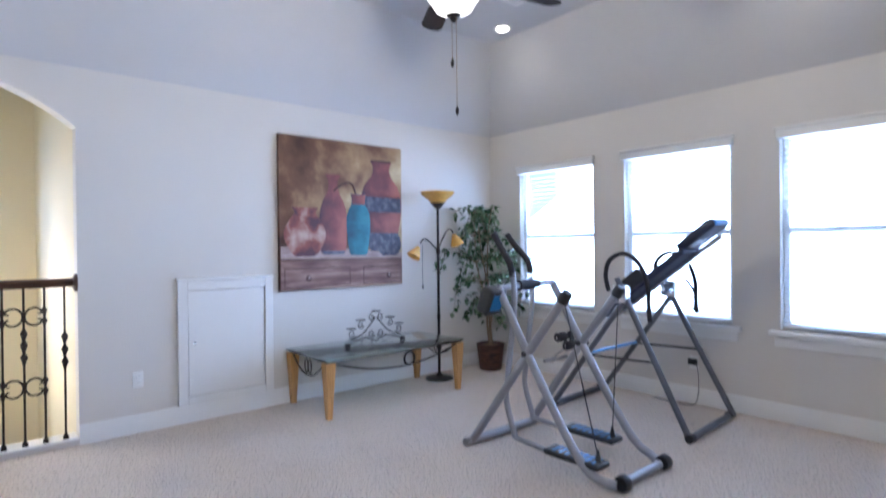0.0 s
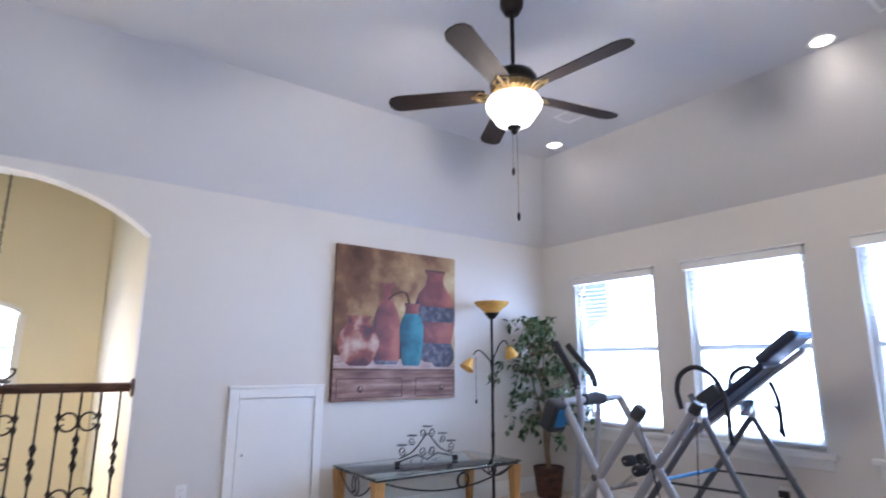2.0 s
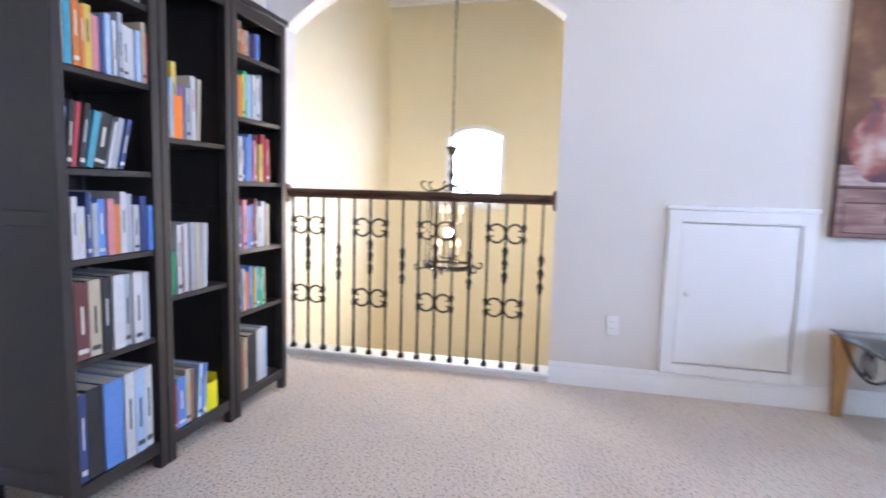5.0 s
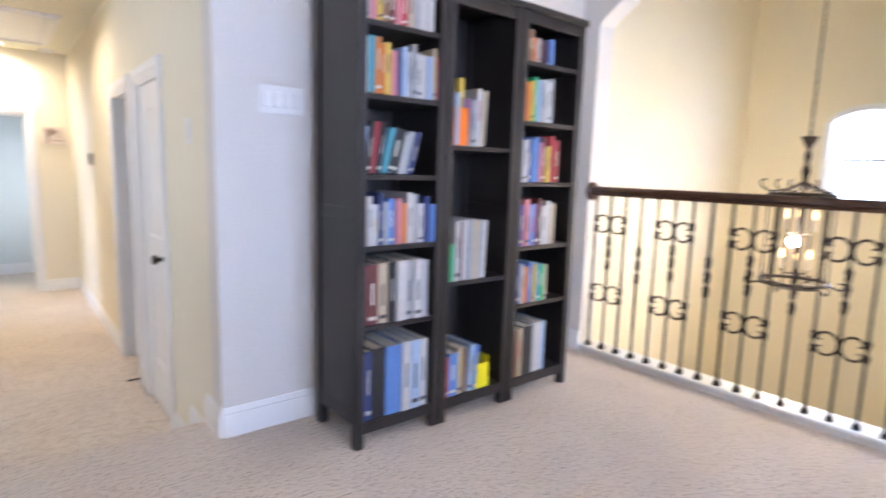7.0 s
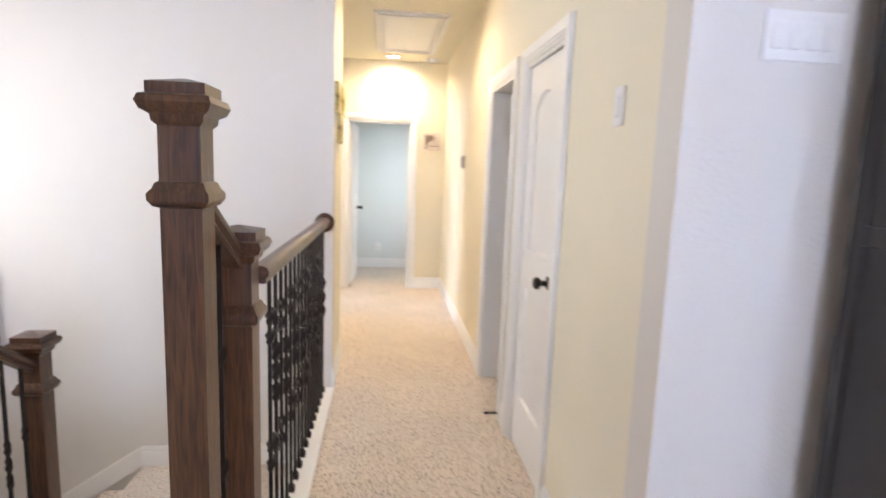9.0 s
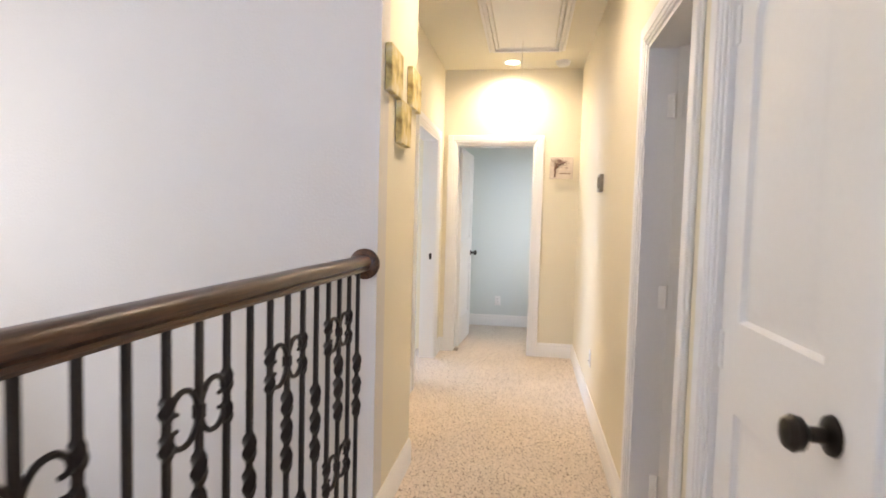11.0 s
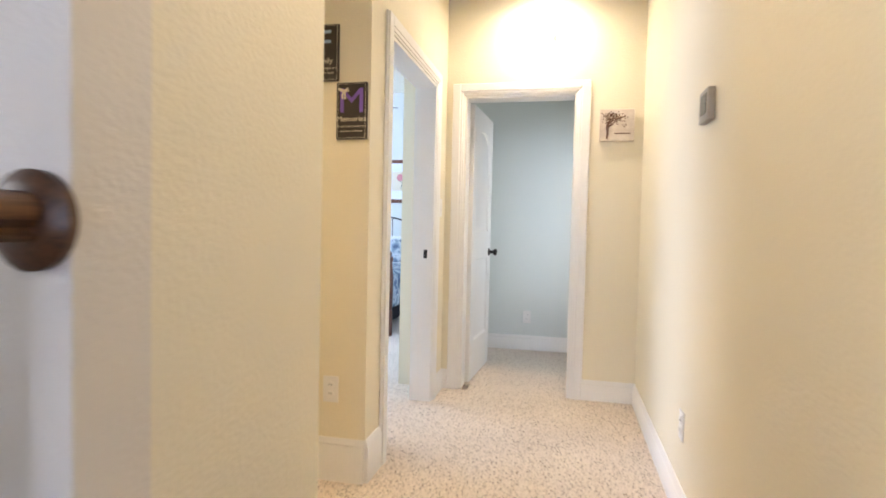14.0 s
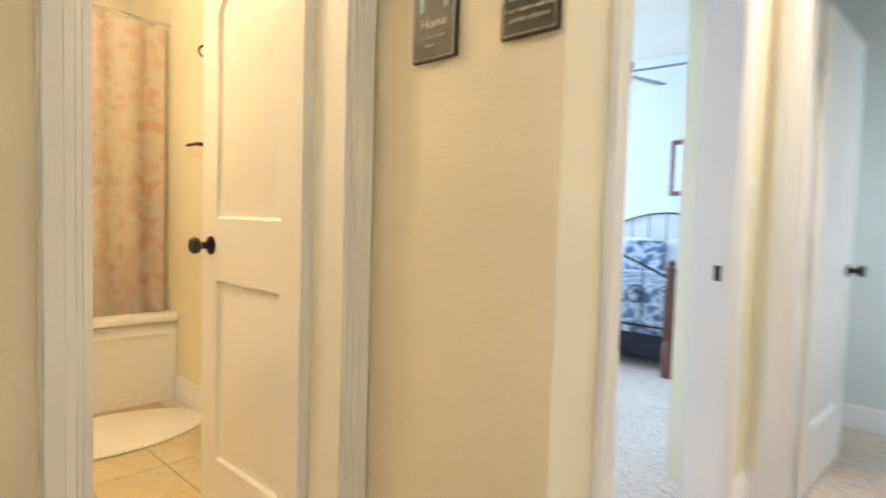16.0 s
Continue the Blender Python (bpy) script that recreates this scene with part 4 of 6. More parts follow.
switch(4, turn_wall(-2.08, RY1, 1.50, "-y"))
switch(1, turn_wall(HX1, 6.31, 1.36, "-x"))
switch(1, turn_wall(-3.67, 11.28, 0.92, "+x"))


# ---- coffee table ----
def coffee_table():
    x0, x1, y0, y1, h = -0.72, -0.012, 1.10, 2.53, 0.455
    ob = thing("coffee_table", "glass-topped coffee table with tapered oak legs", "table", pose(0, 0, 0))
    part("tabletop", bm_box(x0, y0, h, x1, y1, h + 0.012, 0.004, 2), GLASS_T, ob, "clear green-edged glass top")
    fr = bmesh.new()
    for q in ((x0 + 0.02, y0 + 0.02, x1 - 0.02, y0 + 0.035), (x0 + 0.02, y1 - 0.035, x1 - 0.02, y1 - 0.02), (x0 + 0.02, y0 + 0.035, x0 + 0.035, y1 - 0.035), (x1 - 0.035, y0 + 0.035, x1 - 0.02, y1 - 0.035)):
        bm_add(fr, bm_box(q[0], q[1], h - 0.018, q[2], q[3], h - 0.001))
    part("rim", fr, IRON, ob, "black wrought-iron rim")
    for x in (x0 + 0.045, x1 - 0.045):
        for y in (y0 + 0.045, y1 - 0.045):
            part("leg", bm_square_turned([(0.020, 0), (0.041, h - 0.03), (0.041, h - 0.018)]), HONEY, ob, "tapered honey oak leg", pose(x, y, 0))
    for x in (x0 + 0.03, x1 - 0.03):
        part("swag", bm_tube([(x, y0 + 0.09 + (y1 - y0 - 0.18) * t, h - 0.03 - 0.11 * (1 - (2 * t - 1) ** 2)) for t in [i / 20 for i in range(21)]], 0.007, 7), IRON, ob)
        ym = (y0 + y1) / 2 - 0.1
        ring = [(x, ym + 0.055 * math.cos(a), h - 0.085 + 0.055 * math.sin(a)) for a in [2 * math.pi * i / 20 for i in range(20)]]
        part("ring", bm_tube(ring, 0.009, 7, True), IRON, ob)
    for y in (y0 + 0.03, y1 - 0.03):
        part("swag", bm_tube([(x0 + 0.09 + (x1 - x0 - 0.18) * t, y, h - 0.03 - 0.13 * (1 - (2 * t - 1) ** 2)) for t in [i / 16 for i in range(17)]], 0.007, 7), IRON, ob)
        xm = (x0 + x1) / 2
        for s in (-1, 1):
            part("ring", bm_tube([(xm + s * 0.028 + 0.027 * math.cos(a), y, h - 0.085 + 0.058 * math.sin(a)) for a in [2 * math.pi * i / 18 for i in range(18)]], 0.006, 6, True), IRON, ob)
    return ob


coffee_table()


def spiral(cy, cz, r, a0, turns, n=18):
    return [(cy + r * (1 - 0.72 * i / n) * math.cos(radians(a0) + turns * 2 * math.pi * i / n), cz + r * (1 - 0.72 * i / n) * math.sin(radians(a0) + turns * 2 * math.pi * i / n)) for i in range(n + 1)]


def candle_stand():
    ob = thing("candelabrum", "black wrought-iron scroll candle holder on the table", "candle holder", pose(-0.38, 1.85, 0.467))
    part("base_bar", bm_tube([(0, -0.29, 0.03), (0, -0.1, 0.075), (0, 0.0, 0.03), (0, 0.1, 0.075), (0, 0.29, 0.03)], 0.006, 6), IRON, ob)
    for s in (-1, 1):
        part("foot", bm_box(-0.02, s * 0.29 - 0.018, 0, 0.02, s * 0.29 + 0.018, 0.04, 0.004, 1), IRON, ob)
        part("arm", bm_tube([(0, y, z) for y, z in smooth([(s * 0.27, 0.06, 0), (s * 0.15, 0.10, 0), (s * 0.06, 0.18, 0), (s * 0.01, 0.24, 0)], 5) and [(p[0], p[1]) for p in smooth([(s * 0.27, 0.06, 0), (s * 0.15, 0.10, 0), (s * 0.06, 0.18, 0), (s * 0.01, 0.24, 0)], 5)]], 0.0055, 6), IRON, ob)
        for y, z, r in ((0.245, 0.115, 0.038), (0.155, 0.185, 0.033), (0.042, 0.245, 0.036), (0.045, 0.10, 0.036)):
            part("scroll", bm_tube([(0, s * a, b) for a, b in spiral(y, z, r, 200, 1.3)], 0.0045, 6), IRON, ob)
    for y, z in ((-0.25, 0.155), (-0.155, 0.222), (0, 0.287), (0.155, 0.222), (0.25, 0.155)):
        part("cup", bm_turned([(0.012, 0), (0.043, 0.004), (0.045, 0.009)], 16), IRON, ob, "", pose(0, y, z))
    return ob


candle_stand()


# ---- floor lamp ----
def floor_lamp():
    ob = thing("floor_lamp", "tall bronze torchiere floor lamp with amber glass shades", "lamp", pose(-0.25, 1.01, 0))
    part("base", bm_turned([(0.14, 0), (0.14, 0.012), (0.12, 0.022), (0.04, 0.034), (0.025, 0.06)], 28), BRONZE, ob)
    part("pole", bm_turned([(0.014, 0.05), (0.014, 0.6), (0.018, 0.605), (0.018, 0.64), (0.013, 0.645), (0.013, 1.25), (0.02, 1.26), (0.02, 1.31), (0.012, 1.32), (0.012, 1.72)], 14), BRONZE, ob)
    part("cup", bm_turned([(0.012, 1.70), (0.03, 1.71), (0.07, 1.755), (0.075, 1.765)], 20), BRONZE, ob)
    part("shade", bm_turned([(0.07, 1.765), (0.10, 1.80), (0.15, 1.835), (0.175, 1.87), (0.17, 1.872), (0.145, 1.84), (0.095, 1.805), (0.06, 1.77)], 28, False), AMBERG, ob, "amber glass bowl shade")
    for pts, end, tilt in (([(0, 0, 1.28), (0.02, 0.10, 1.38), (0.03, 0.16, 1.40), (0.04, 0.20, 1.36)], (0.05, 0.24, 1.28), 35), ([(0, 0, 1.30), (-0.02, -0.08, 1.46), (-0.03, -0.14, 1.50), (-0.04, -0.17, 1.46)], (-0.05, -0.19, 1.40), -25)):
        part("arm", bm_tube(smooth(pts, 5), 0.007, 7), BRONZE, ob)
        part("small_shade", bm_turned([(0.025, 0.05), (0.03, 0.03), (0.055, -0.02), (0.07, -0.06), (0.066, -0.06), (0.05, -0.02), (0.022, 0.04)], 20, False), AMBERG, ob, "small amber glass shade", Matrix.Translation(end) @ pose(0, 0, 0, tilt))
    part("pull_cord", bm_tube([(0.05, 0.16, 1.34), (0.05, 0.165, 1.1), (0.05, 0.16, 0.95)], 0.0022, 5), BLACKP, ob)
    part("cord_pull", bm_turned([(0.004, 0), (0.009, -0.02), (0.006, -0.04)], 8), BLACKP, ob, "", pose(0.05, 0.16, 0.95))
    return ob


floor_lamp()


# ---- ficus ----
def ficus():
    ob = thing("potted_ficus", "artificial ficus tree in a dark wicker pot", "plant", pose(-0.29, 0.32, 0))
    rnd = random.Random(7)
    prof = []
    for i in range(14):
        t = i / 13
        prof.append((0.115 + 0.035 * t + (0.003 if i % 2 else -0.003), 0.27 * t))
    part("pot", bm_turned(prof + [(0.155, 0.275), (0.145, 0.28), (0.135, 0.262)], 26), WICKER, ob, "dark woven wicker pot")
    part("moss", bm_turned([(0.13, 0.235), (0.08, 0.262), (0.01, 0.27)], 18), BARK, ob)
    ends = []
    trunk = bmesh.new()
    for k in range(3):
        a = 2.1 * k
        pts = [(0.02 * math.cos(a), 0.02 * math.sin(a), 0.24)]
        for i in range(1, 7):
            pts.append((pts[-1][0] + rnd.uniform(-0.03, 0.035), pts[-1][1] + rnd.uniform(-0.012, 0.062), 0.24 + 0.225 * i))
        bm_add(trunk, bm_tube(smooth(pts, 3), [0.013 - 0.0085 * i / 18 for i in range(19)], 7))
        for i in range(2, 7):
            for b in range(4):
                p = Vector(pts[i])
                an = rnd.uniform(0, 6.28)
                ln = rnd.uniform(0.14, 0.36) * (1.15 if i < 5 else 0.6)
                q1 = p + Vector((math.cos(an) * ln * 0.5, math.sin(an) * ln * 0.5, rnd.uniform(0.05, 0.14)))
                q2 = p + Vector((math.cos(an) * ln, math.sin(an) * ln, rnd.uniform(-0.02, 0.16)))
                q3 = q2 + Vector((math.cos(an) * 0.07, math.sin(an) * 0.07, -rnd.uniform(0.08, 0.22)))
                branch = smooth([p, q1, q2, q3], 4)
                bm_add(trunk, bm_tube(branch, [0.005 - 0.0035 * j / 12 for j in range(13)], 5))
                ends += branch[3:]
    part("trunk", trunk, BARK, ob, "thin bare twisted stems")

    def leaves(name, material, count, seed):
        r = random.Random(seed)
        verts, faces = [], []
        for _ in range(count):
            base = r.choice(ends) + Vector((r.gauss(0, 0.018), r.gauss(0, 0.018), r.gauss(0, 0.018)))
            ln, wd = r.uniform(0.055, 0.095), r.uniform(0.018, 0.03)
            m = Matrix.Translation(base) @ Euler((r.uniform(-0.5, 1.9), r.uniform(-0.7, 0.7), r.uniform(0, 6.28))).to_matrix().to_4x4()
            i0 = len(verts)
            for u, v, z in ((0, 0, 0), (wd, -ln * 0.35, 0.006), (wd * 0.8, -ln * 0.65, 0.004), (0, -ln, -0.008), (-wd * 0.8, -ln * 0.65, 0.004), (-wd, -ln * 0.35, 0.006), (0, -ln * 0.45, -0.004)):
                verts.append(m @ Vector((u, v, z)))
            for a, b in ((0, 1), (1, 2), (2, 3), (3, 4), (4, 5), (5, 0)):
                faces.append((i0 + 6, i0 + a, i0 + b))
        me = bpy.data.meshes.new(name)
        me.from_pydata(verts, [], faces)
        me.materials.append(material)
        c = new(name, soft(me))
        c.parent = ob
        return tagged(c, "dense glossy green leaves" if count > 500 else "pale green young leaves")

    leaves("crown", LEAF, 640, 1)
    leaves("crown", LEAF2, 360, 2)
    return ob


ficus()


# ---- ceiling fan ----
def ceiling_fan():
    ob = thing("ceiling_fan", "dark bronze five-blade ceiling fan with a lit bowl", "fan", pose(-2.265, 2.578, 0))
    part("canopy", bm_turned([(0.02, FLAT - 0.085), (0.045, FLAT - 0.08), (0.068, FLAT - 0.04), (0.07, FLAT)], 24), BRONZE, ob)
    part("downrod", bm_turned([(0.013, 2.925), (0.013, FLAT - 0.07)], 12), BRONZE, ob)
    part("motor", bm_turned([(0.02, 2.935), (0.06, 2.925), (0.115, 2.900), (0.135, 2.865), (0.135, 2.830), (0.12, 2.820)], 32), BRONZE, ob)
    band = bm_turned([(0.12, 2.825), (0.132, 2.815), (0.125, 2.785), (0.085, 2.760), (0.06, 2.755)], 32)
    for i in range(28):
        bm_add(band, bm_box(0.09, -0.004, 2.770, 0.132, 0.004, 2.815, 0.002, 1), pose(0, 0, 0, 0, 0, i * 360 / 28))
    part("fitter", band, BRASS, ob, "antique brass fluted band")
    dark = wood("dark_blade", (0.012, 0.009, 0.009), (0.03, 0.02, 0.017), 3, 0.78, "X")
    dark.node_tree.nodes["Principled BSDF"].inputs["Specular IOR Level"].default_value = 0.15
    for k in range(5):
        a = 42.5 + 72 * k
        out = [(0.16, -0.045), (0.22, -0.058), (0.67, -0.070), (0.715, -0.052), (0.732, -0.02), (0.732, 0.02), (0.715, 0.052), (0.67, 0.070), (0.22, 0.058), (0.16, 0.045)]
        bm = bm_prism(out, 0.007)
        bm.transform(pose(0, 0, 0, -90))
        bl = part("blade", bm, dark, ob, "dark stained wooden blade", pose(0, 0, 2.785, 0, 0, a) @ pose(0, 0, 0, 11))
        iron = bm_tube([(0.09, 0, -0.03), (0.13, 0, -0.035), (0.17, 0, -0.014), (0.24, 0, -0.008)], 0.009, 7)
        for s in (-1, 1):
            bm_add(iron, bm_tube([(0.12, 0, -0.03), (0.15, s * 0.03, -0.02), (0.19, s * 0.04, -0.010), (0.215, s * 0.02, -0.009)], 0.006, 6))
        part("blade_iron", iron, BRASS, bl, "scrolled brass blade arm")
    part("bowl", bm_turned([(0.10, 2.760), (0.145, 2.742), (0.16, 2.712), (0.153, 2.684), (0.12, 2.640), (0.10, 2.605), (0.06, 2.580), (0.03, 2.573)], 32), BOWLG, ob, "lit frosted glass bowl").visible_shadow = False
    part("finial", bm_turned([(0.045, 2.585), (0.04, 2.570), (0.02, 2.560), (0.018, 2.545), (0.008, 2.535)], 16), BRONZE, ob)
    for dx, z1 in ((0.015, 2.345), (-0.02, 2.08)):
        part("pull_chain", bm_tube([(dx, 0, 2.555), (dx, 0, z1)], 0.0018, 5), BRASS, ob)
        part("chain_fob", bm_turned([(0.003, z1), (0.010, z1 - 0.018), (0.009, z1 - 0.035), (0.003, z1 - 0.05)], 10), BRONZE, ob, "", pose(dx, 0, 0))
    return ob


ceiling_fan()


def can_light(x, y, z):
    ob = thing("recessed_light", "lit round recessed light flush in the ceiling", "light", pose(x, y, z), "recessed ceiling lights")
    part("trim_ring", bm_turned([(0.062, -0.002), (0.085, -0.006), (0.09, -0.001)], 28, False), TRIM, ob)
    part("lens", bm_turned([(0.001, -0.004), (0.062, -0.004)], 24, False), CANG, ob, "glowing lens").visible_shadow = False
    return ob


# The last two fixtures are unseen, added to go with their spots.
for x, y in ((-0.91, 0.745), (-3.18, 0.66), (-0.97, 4.6), (-4.9, 4.6), (-3.3, 6.9)):
    can_light(x, y, FLAT)
can_light(-3.02, 11.19, HC)
# Out-of-view fixture added over the near hall fill.
can_light(-2.95, 8.75, HC)


def vent(m):
    ob = thing("ceiling_vent", "white slatted air vent in the ceiling", "vent", m, "ceiling vents")
    fr = bmesh.new()
    for q in ((-0.17, -0.1, 0.17, -0.075), (-0.17, 0.075, 0.17, 0.1), (-0.17, -0.075, -0.145, 0.075), (0.145, -0.075, 0.17, 0.075)):
        bm_add(fr, bm_box(q[0], q[1], -0.008, q[2], q[3], -0.001, 0.002, 1))
    part("frame", fr, TRIM, ob)
    for i in range(11):
        part("slat", bm_box(-0.0015, -0.075, -0.012, 0.0015, 0.075, 0.0), TRIM, ob, "", pose(-0.125 + 0.025 * i, 0, -0.002, 0, 35))
    return ob


vent(pose(-3.68, 0.83, FLAT))
vent(pose(-1.5, 1.12, FLAT))


# ---- exercise glider ----
def glider():
    ob = thing("exercise_glider", "grey steel exercise glider with black foam handles", "exercise machine", pose(-0.045, 0.04, 0))
    ya, yb = 1.97, 1.42
    r = 0.026

    def tube(name, pts, rad, material=GREY, label="", seg=12, bend=0):
        return part(name, bm_tube(smooth(pts, bend) if bend else pts, rad, seg), material, ob, label)

    tube("front_foot", [(-1.76, ya + 0.09, 0.03), (-1.76, yb - 0.06, 0.03)], 0.028)
    tube("rear_foot", [(-2.80, ya - 0.08, 0.035), (-2.80, yb + 0.02, 0.035)], 0.027)
    for y in (ya - 0.085, yb + 0.025):
        part("wheel_cap", bm_turned([(0.04, -0.03), (0.045, -0.015), (0.045, 0.02), (0.035, 0.035)], 16), BLACKP, ob, "black plastic end cap", pose(-2.815, y, 0.045, 90))
    for y, q in ((ya, 0.03), (yb, -0.02)):
        tube("rising_leg", [(-1.765, y + q, 0.03), (-2.22, y, 0.66), (-2.50, y, 1.02)], r)
        part("leg_cap", bm_turned([(0.034, -0.02), (0.036, 0.03), (0.028, 0.05)], 14), BLACKP, ob, "", pose(-2.50, y, 1.02, 0, -35, 0))
        tube("falling_leg", [(-1.99, y, 1.06), (-2.22, y, 0.68), (-2.50, y - 0.01, 0.24), (-2.62, y - 0.02, 0.09), (-2.70, y - 0.03, 0.045), (-2.80, y - 0.05 * (1 if y > 1.7 else -1), 0.037)], r, bend=4)
        part("pivot_bolt", bm_turned([(0.018, -0.034), (0.018, 0.034)], 12), BLACKP, ob, "", pose(-2.22, y, 0.67, 90))
    tube("crossbar", [(-1.99, ya, 1.06), (-1.99, yb, 1.07)], 0.02)
    tube("crossbar_grip", [(-1.99, 1.78, 1.065), (-1.99, 1.60, 1.067)], 0.035, FOAM, "black foam grip", 14)
    part("console", bm_box(-0.05, -0.07, -0.09, 0.05, 0.07, 0.09, 0.02, 3), BLACKP, ob, "black plastic resistance console", pose(-1.955, ya + 0.03, 0.98, 0, -25, 0))
    part("console_face", bm_box(-0.054, -0.045, -0.05, -0.048, 0.045, 0.06, 0.004, 1), BLUE, ob, "blue console face", pose(-1.955, ya + 0.03, 0.98, 0, -25, 0))
    for y, dx, top in ((ya - 0.07, 0.0, 1.15), (yb + 0.07, 0.20, 1.10)):
        tube("swing_arm", [(-2.05 + dx, y, top), (-2.06 + dx, y, 0.95), (-2.00 + dx, y, 0.5), (-1.985 + dx, y, 0.32), (-2.06 + dx, y, 0.10)], 0.019, bend=4)
        tube("handle", [(-1.885 + dx * 1.3, y, 1.41), (-1.93 + dx * 1.2, y, 1.34), (-2.02 + dx, y, 1.22), (-2.05 + dx, y, 1.13)], 0.022, FOAM, "black foam handle", 12, 4)
        tube("pedal_bar", [(-2.06 + dx, y, 0.10), (-2.40 + dx * 0.9, y, 0.085)], 0.016)
        px = -2.52 + dx * 0.85
        part("pedal", bm_box(px - 0.19, y - 0.065, 0.09, px + 0.19, y + 0.065, 0.125, 0.018, 3), BLACKP, ob, "black ribbed footplate")
        for i in range(7):
            part("pedal_rib", bm_box(px - 0.15 + 0.045 * i, y - 0.05, 0.124, px - 0.14 + 0.045 * i, y + 0.05, 0.129), BLUE, ob)
        yy = ya if y > 1.7 else yb
        part("cord", bm_tube([(-2.50, yy - 0.01, 0.99), (px - 0.15, y, 0.15)], 0.0035, 6), BLACKP, ob)
        part("cord_end", bm_turned([(0.02, 0.12), (0.014, 0.15), (0.006, 0.19)], 10), BLACKP, ob, "", pose(px - 0.15, y, 0))
    return ob


glider()


# ---- inversion table ----
def inversion_table():
    ob = thing("inversion_table", "folding steel inversion table with a navy padded bed", "exercise machine", pose(-0.035, 0.0, 0))
    ya, yb, ym = 0.95, 0.23, 0.59

    def bar(name, a, b, w=0.022, material=GUN, label=""):
        return part(name, bm_tube([a, b], w, 10), material, ob, label)

    bar("front_foot", (-2.73, ya, 0.03), (-2.69, yb, 0.03), 0.025)
    bar("rear_foot", (-1.60, ya, 0.03), (-1.56, yb, 0.03), 0.025)
    for x, y in ((-2.73, ya), (-2.69, yb), (-1.60, ya), (-1.56, yb)):
        part("foot_cap", bm_turned([(0.031, -0.025), (0.031, 0.025)], 12), BLACKP, ob, "", pose(x, y, 0.032, 90))
    for y in (ya, yb):
        bar("front_leg", (-2.72, y, 0.03), (-2.19, y, 1.08 if y > 0.5 else 1.0))
        bar("rear_leg", (-1.59, y, 0.03), (-2.27, y, 0.95))
        bar("spreader", (-2.49, y, 0.50), (-1.93, y, 0.48), 0.009, BLACKP)
        part("bearing", bm_box(-2.28, y - 0.03, 0.90, -2.16, y + 0.03, 1.03, 0.012, 2), CHROME, ob, "polished pivot bracket")
        loop = [(-2.12, y, 0.98), (-2.095, y, 1.10), (-2.13, y, 1.21), (-2.24, y, 1.262), (-2.36, y, 1.20), (-2.43, y, 1.05), (-2.44, y, 0.86), (-2.45, y, 0.78)]
        part("handle_loop", bm_tube(smooth(loop, 5), 0.017, 10), FOAM, ob, "black foam hand loop")
    bar("crossbar", (-1.93, ya, 0.49), (-1.93, yb, 0.49), 0.014, BLUE, "blue enamelled crossbar")
    d = Vector((-0.92, 0, 0.70)).normalized()
    ang = math.degrees(math.atan2(0.70, 0.92))
    bed = pose(-1.89, ym, 0.745) @ pose(0, 0, 0, 0, -ang, 180)
    part("bed_frame", bm_box(-0.02, -0.02, -0.055, 1.10, 0.02, -0.02, 0.006, 1), CHROME, ob, "bright steel bed rail", bed)
    part("backrest", bm_box(0.02, -0.17, -0.02, 0.88, 0.17, 0.03, 0.02, 3), PAD, ob, "navy vinyl backrest", bed)
    part("headrest", bm_box(0.84, -0.13, 0.015, 1.16, 0.13, 0.085, 0.035, 4), PAD, ob, "thick navy vinyl headrest", bed)
    part("head_trim", bm_box(1.10, -0.11, 0.02, 1.172, 0.11, 0.06, 0.015, 2), BLUE, ob, "pale blue headrest end", bed)
    for s in (-1, 1):
        part("side_bolster", bm_box(0.30, s * 0.19 - 0.03, -0.01, 0.55, s * 0.19 + 0.03, 0.10, 0.02, 2), BLACKP, ob, "", bed)
    bar("ankle_boom", (-1.88, ym, 0.73), (-1.29, ym, 0.285), 0.02, CHROME, "bright steel ankle boom")
    bar("toe_rest", (-1.34, ym - 0.16, 0.31), (-1.34, ym + 0.16, 0.31), 0.016, GREY)
    for x, z in ((-1.47, 0.53), (-1.56, 0.47)):
        for s in (-1, 1):
            part("ankle_roller", bm_turned([(0.036, -0.055), (0.042, -0.045), (0.042, 0.045), (0.036, 0.055)], 16), FOAM, ob, "black foam ankle roller", pose(x, ym + s * 0.09, z, 90))
        bar("roller_rod", (x, ym - 0.15, z), (x, ym + 0.15, z), 0.008, CHROME)
    part("roller_post", bm_tube([(-1.53, ym, 0.47), (-1.50, ym, 0.53)], 0.015, 8), BLACKP, ob)
    part("tether_strap", bm_tube(smooth([(-2.35, yb, 1.05), (-2.40, yb - 0.02, 0.98), (-2.44, yb, 0.9), (-2.42, yb, 0.80)], 4), 0.012, 6), BLACKP, ob, "black webbing strap")
    return ob


inversion_table()
part("cable", bm_tube(smooth([(-2.35, 0.02, 0.36), (-2.40, 0.05, 0.30), (-2.42, 0.08, 0.12), (-2.38, 0.10, 0.012), (-2.2, 0.13, 0.008), (-2.05, 0.10, 0.008)], 5), 0.003, 6), BLACKP,
     thing("power_adapter", "black power adapter plugged into the wall outlet", "adapter", pose(0, 0, 0)))
part("plug_box", bm_box(-2.385, 0.012, 0.325, -2.315, 0.045, 0.375, 0.006, 2), BLACKP, bpy.data.objects["power_adapter"])


# ---- bookcases ----
BK_Y0, BK_Y1, BK_H = 5.475, 5.85, 2.02
SHELVES = {"a": (0.115, 0.545, 0.89, 1.19, 1.515, 1.80), "b": (0.115, 0.69, 1.33), "c": (0.115, 0.52, 0.83, 1.165, 1.475, 1.77)}
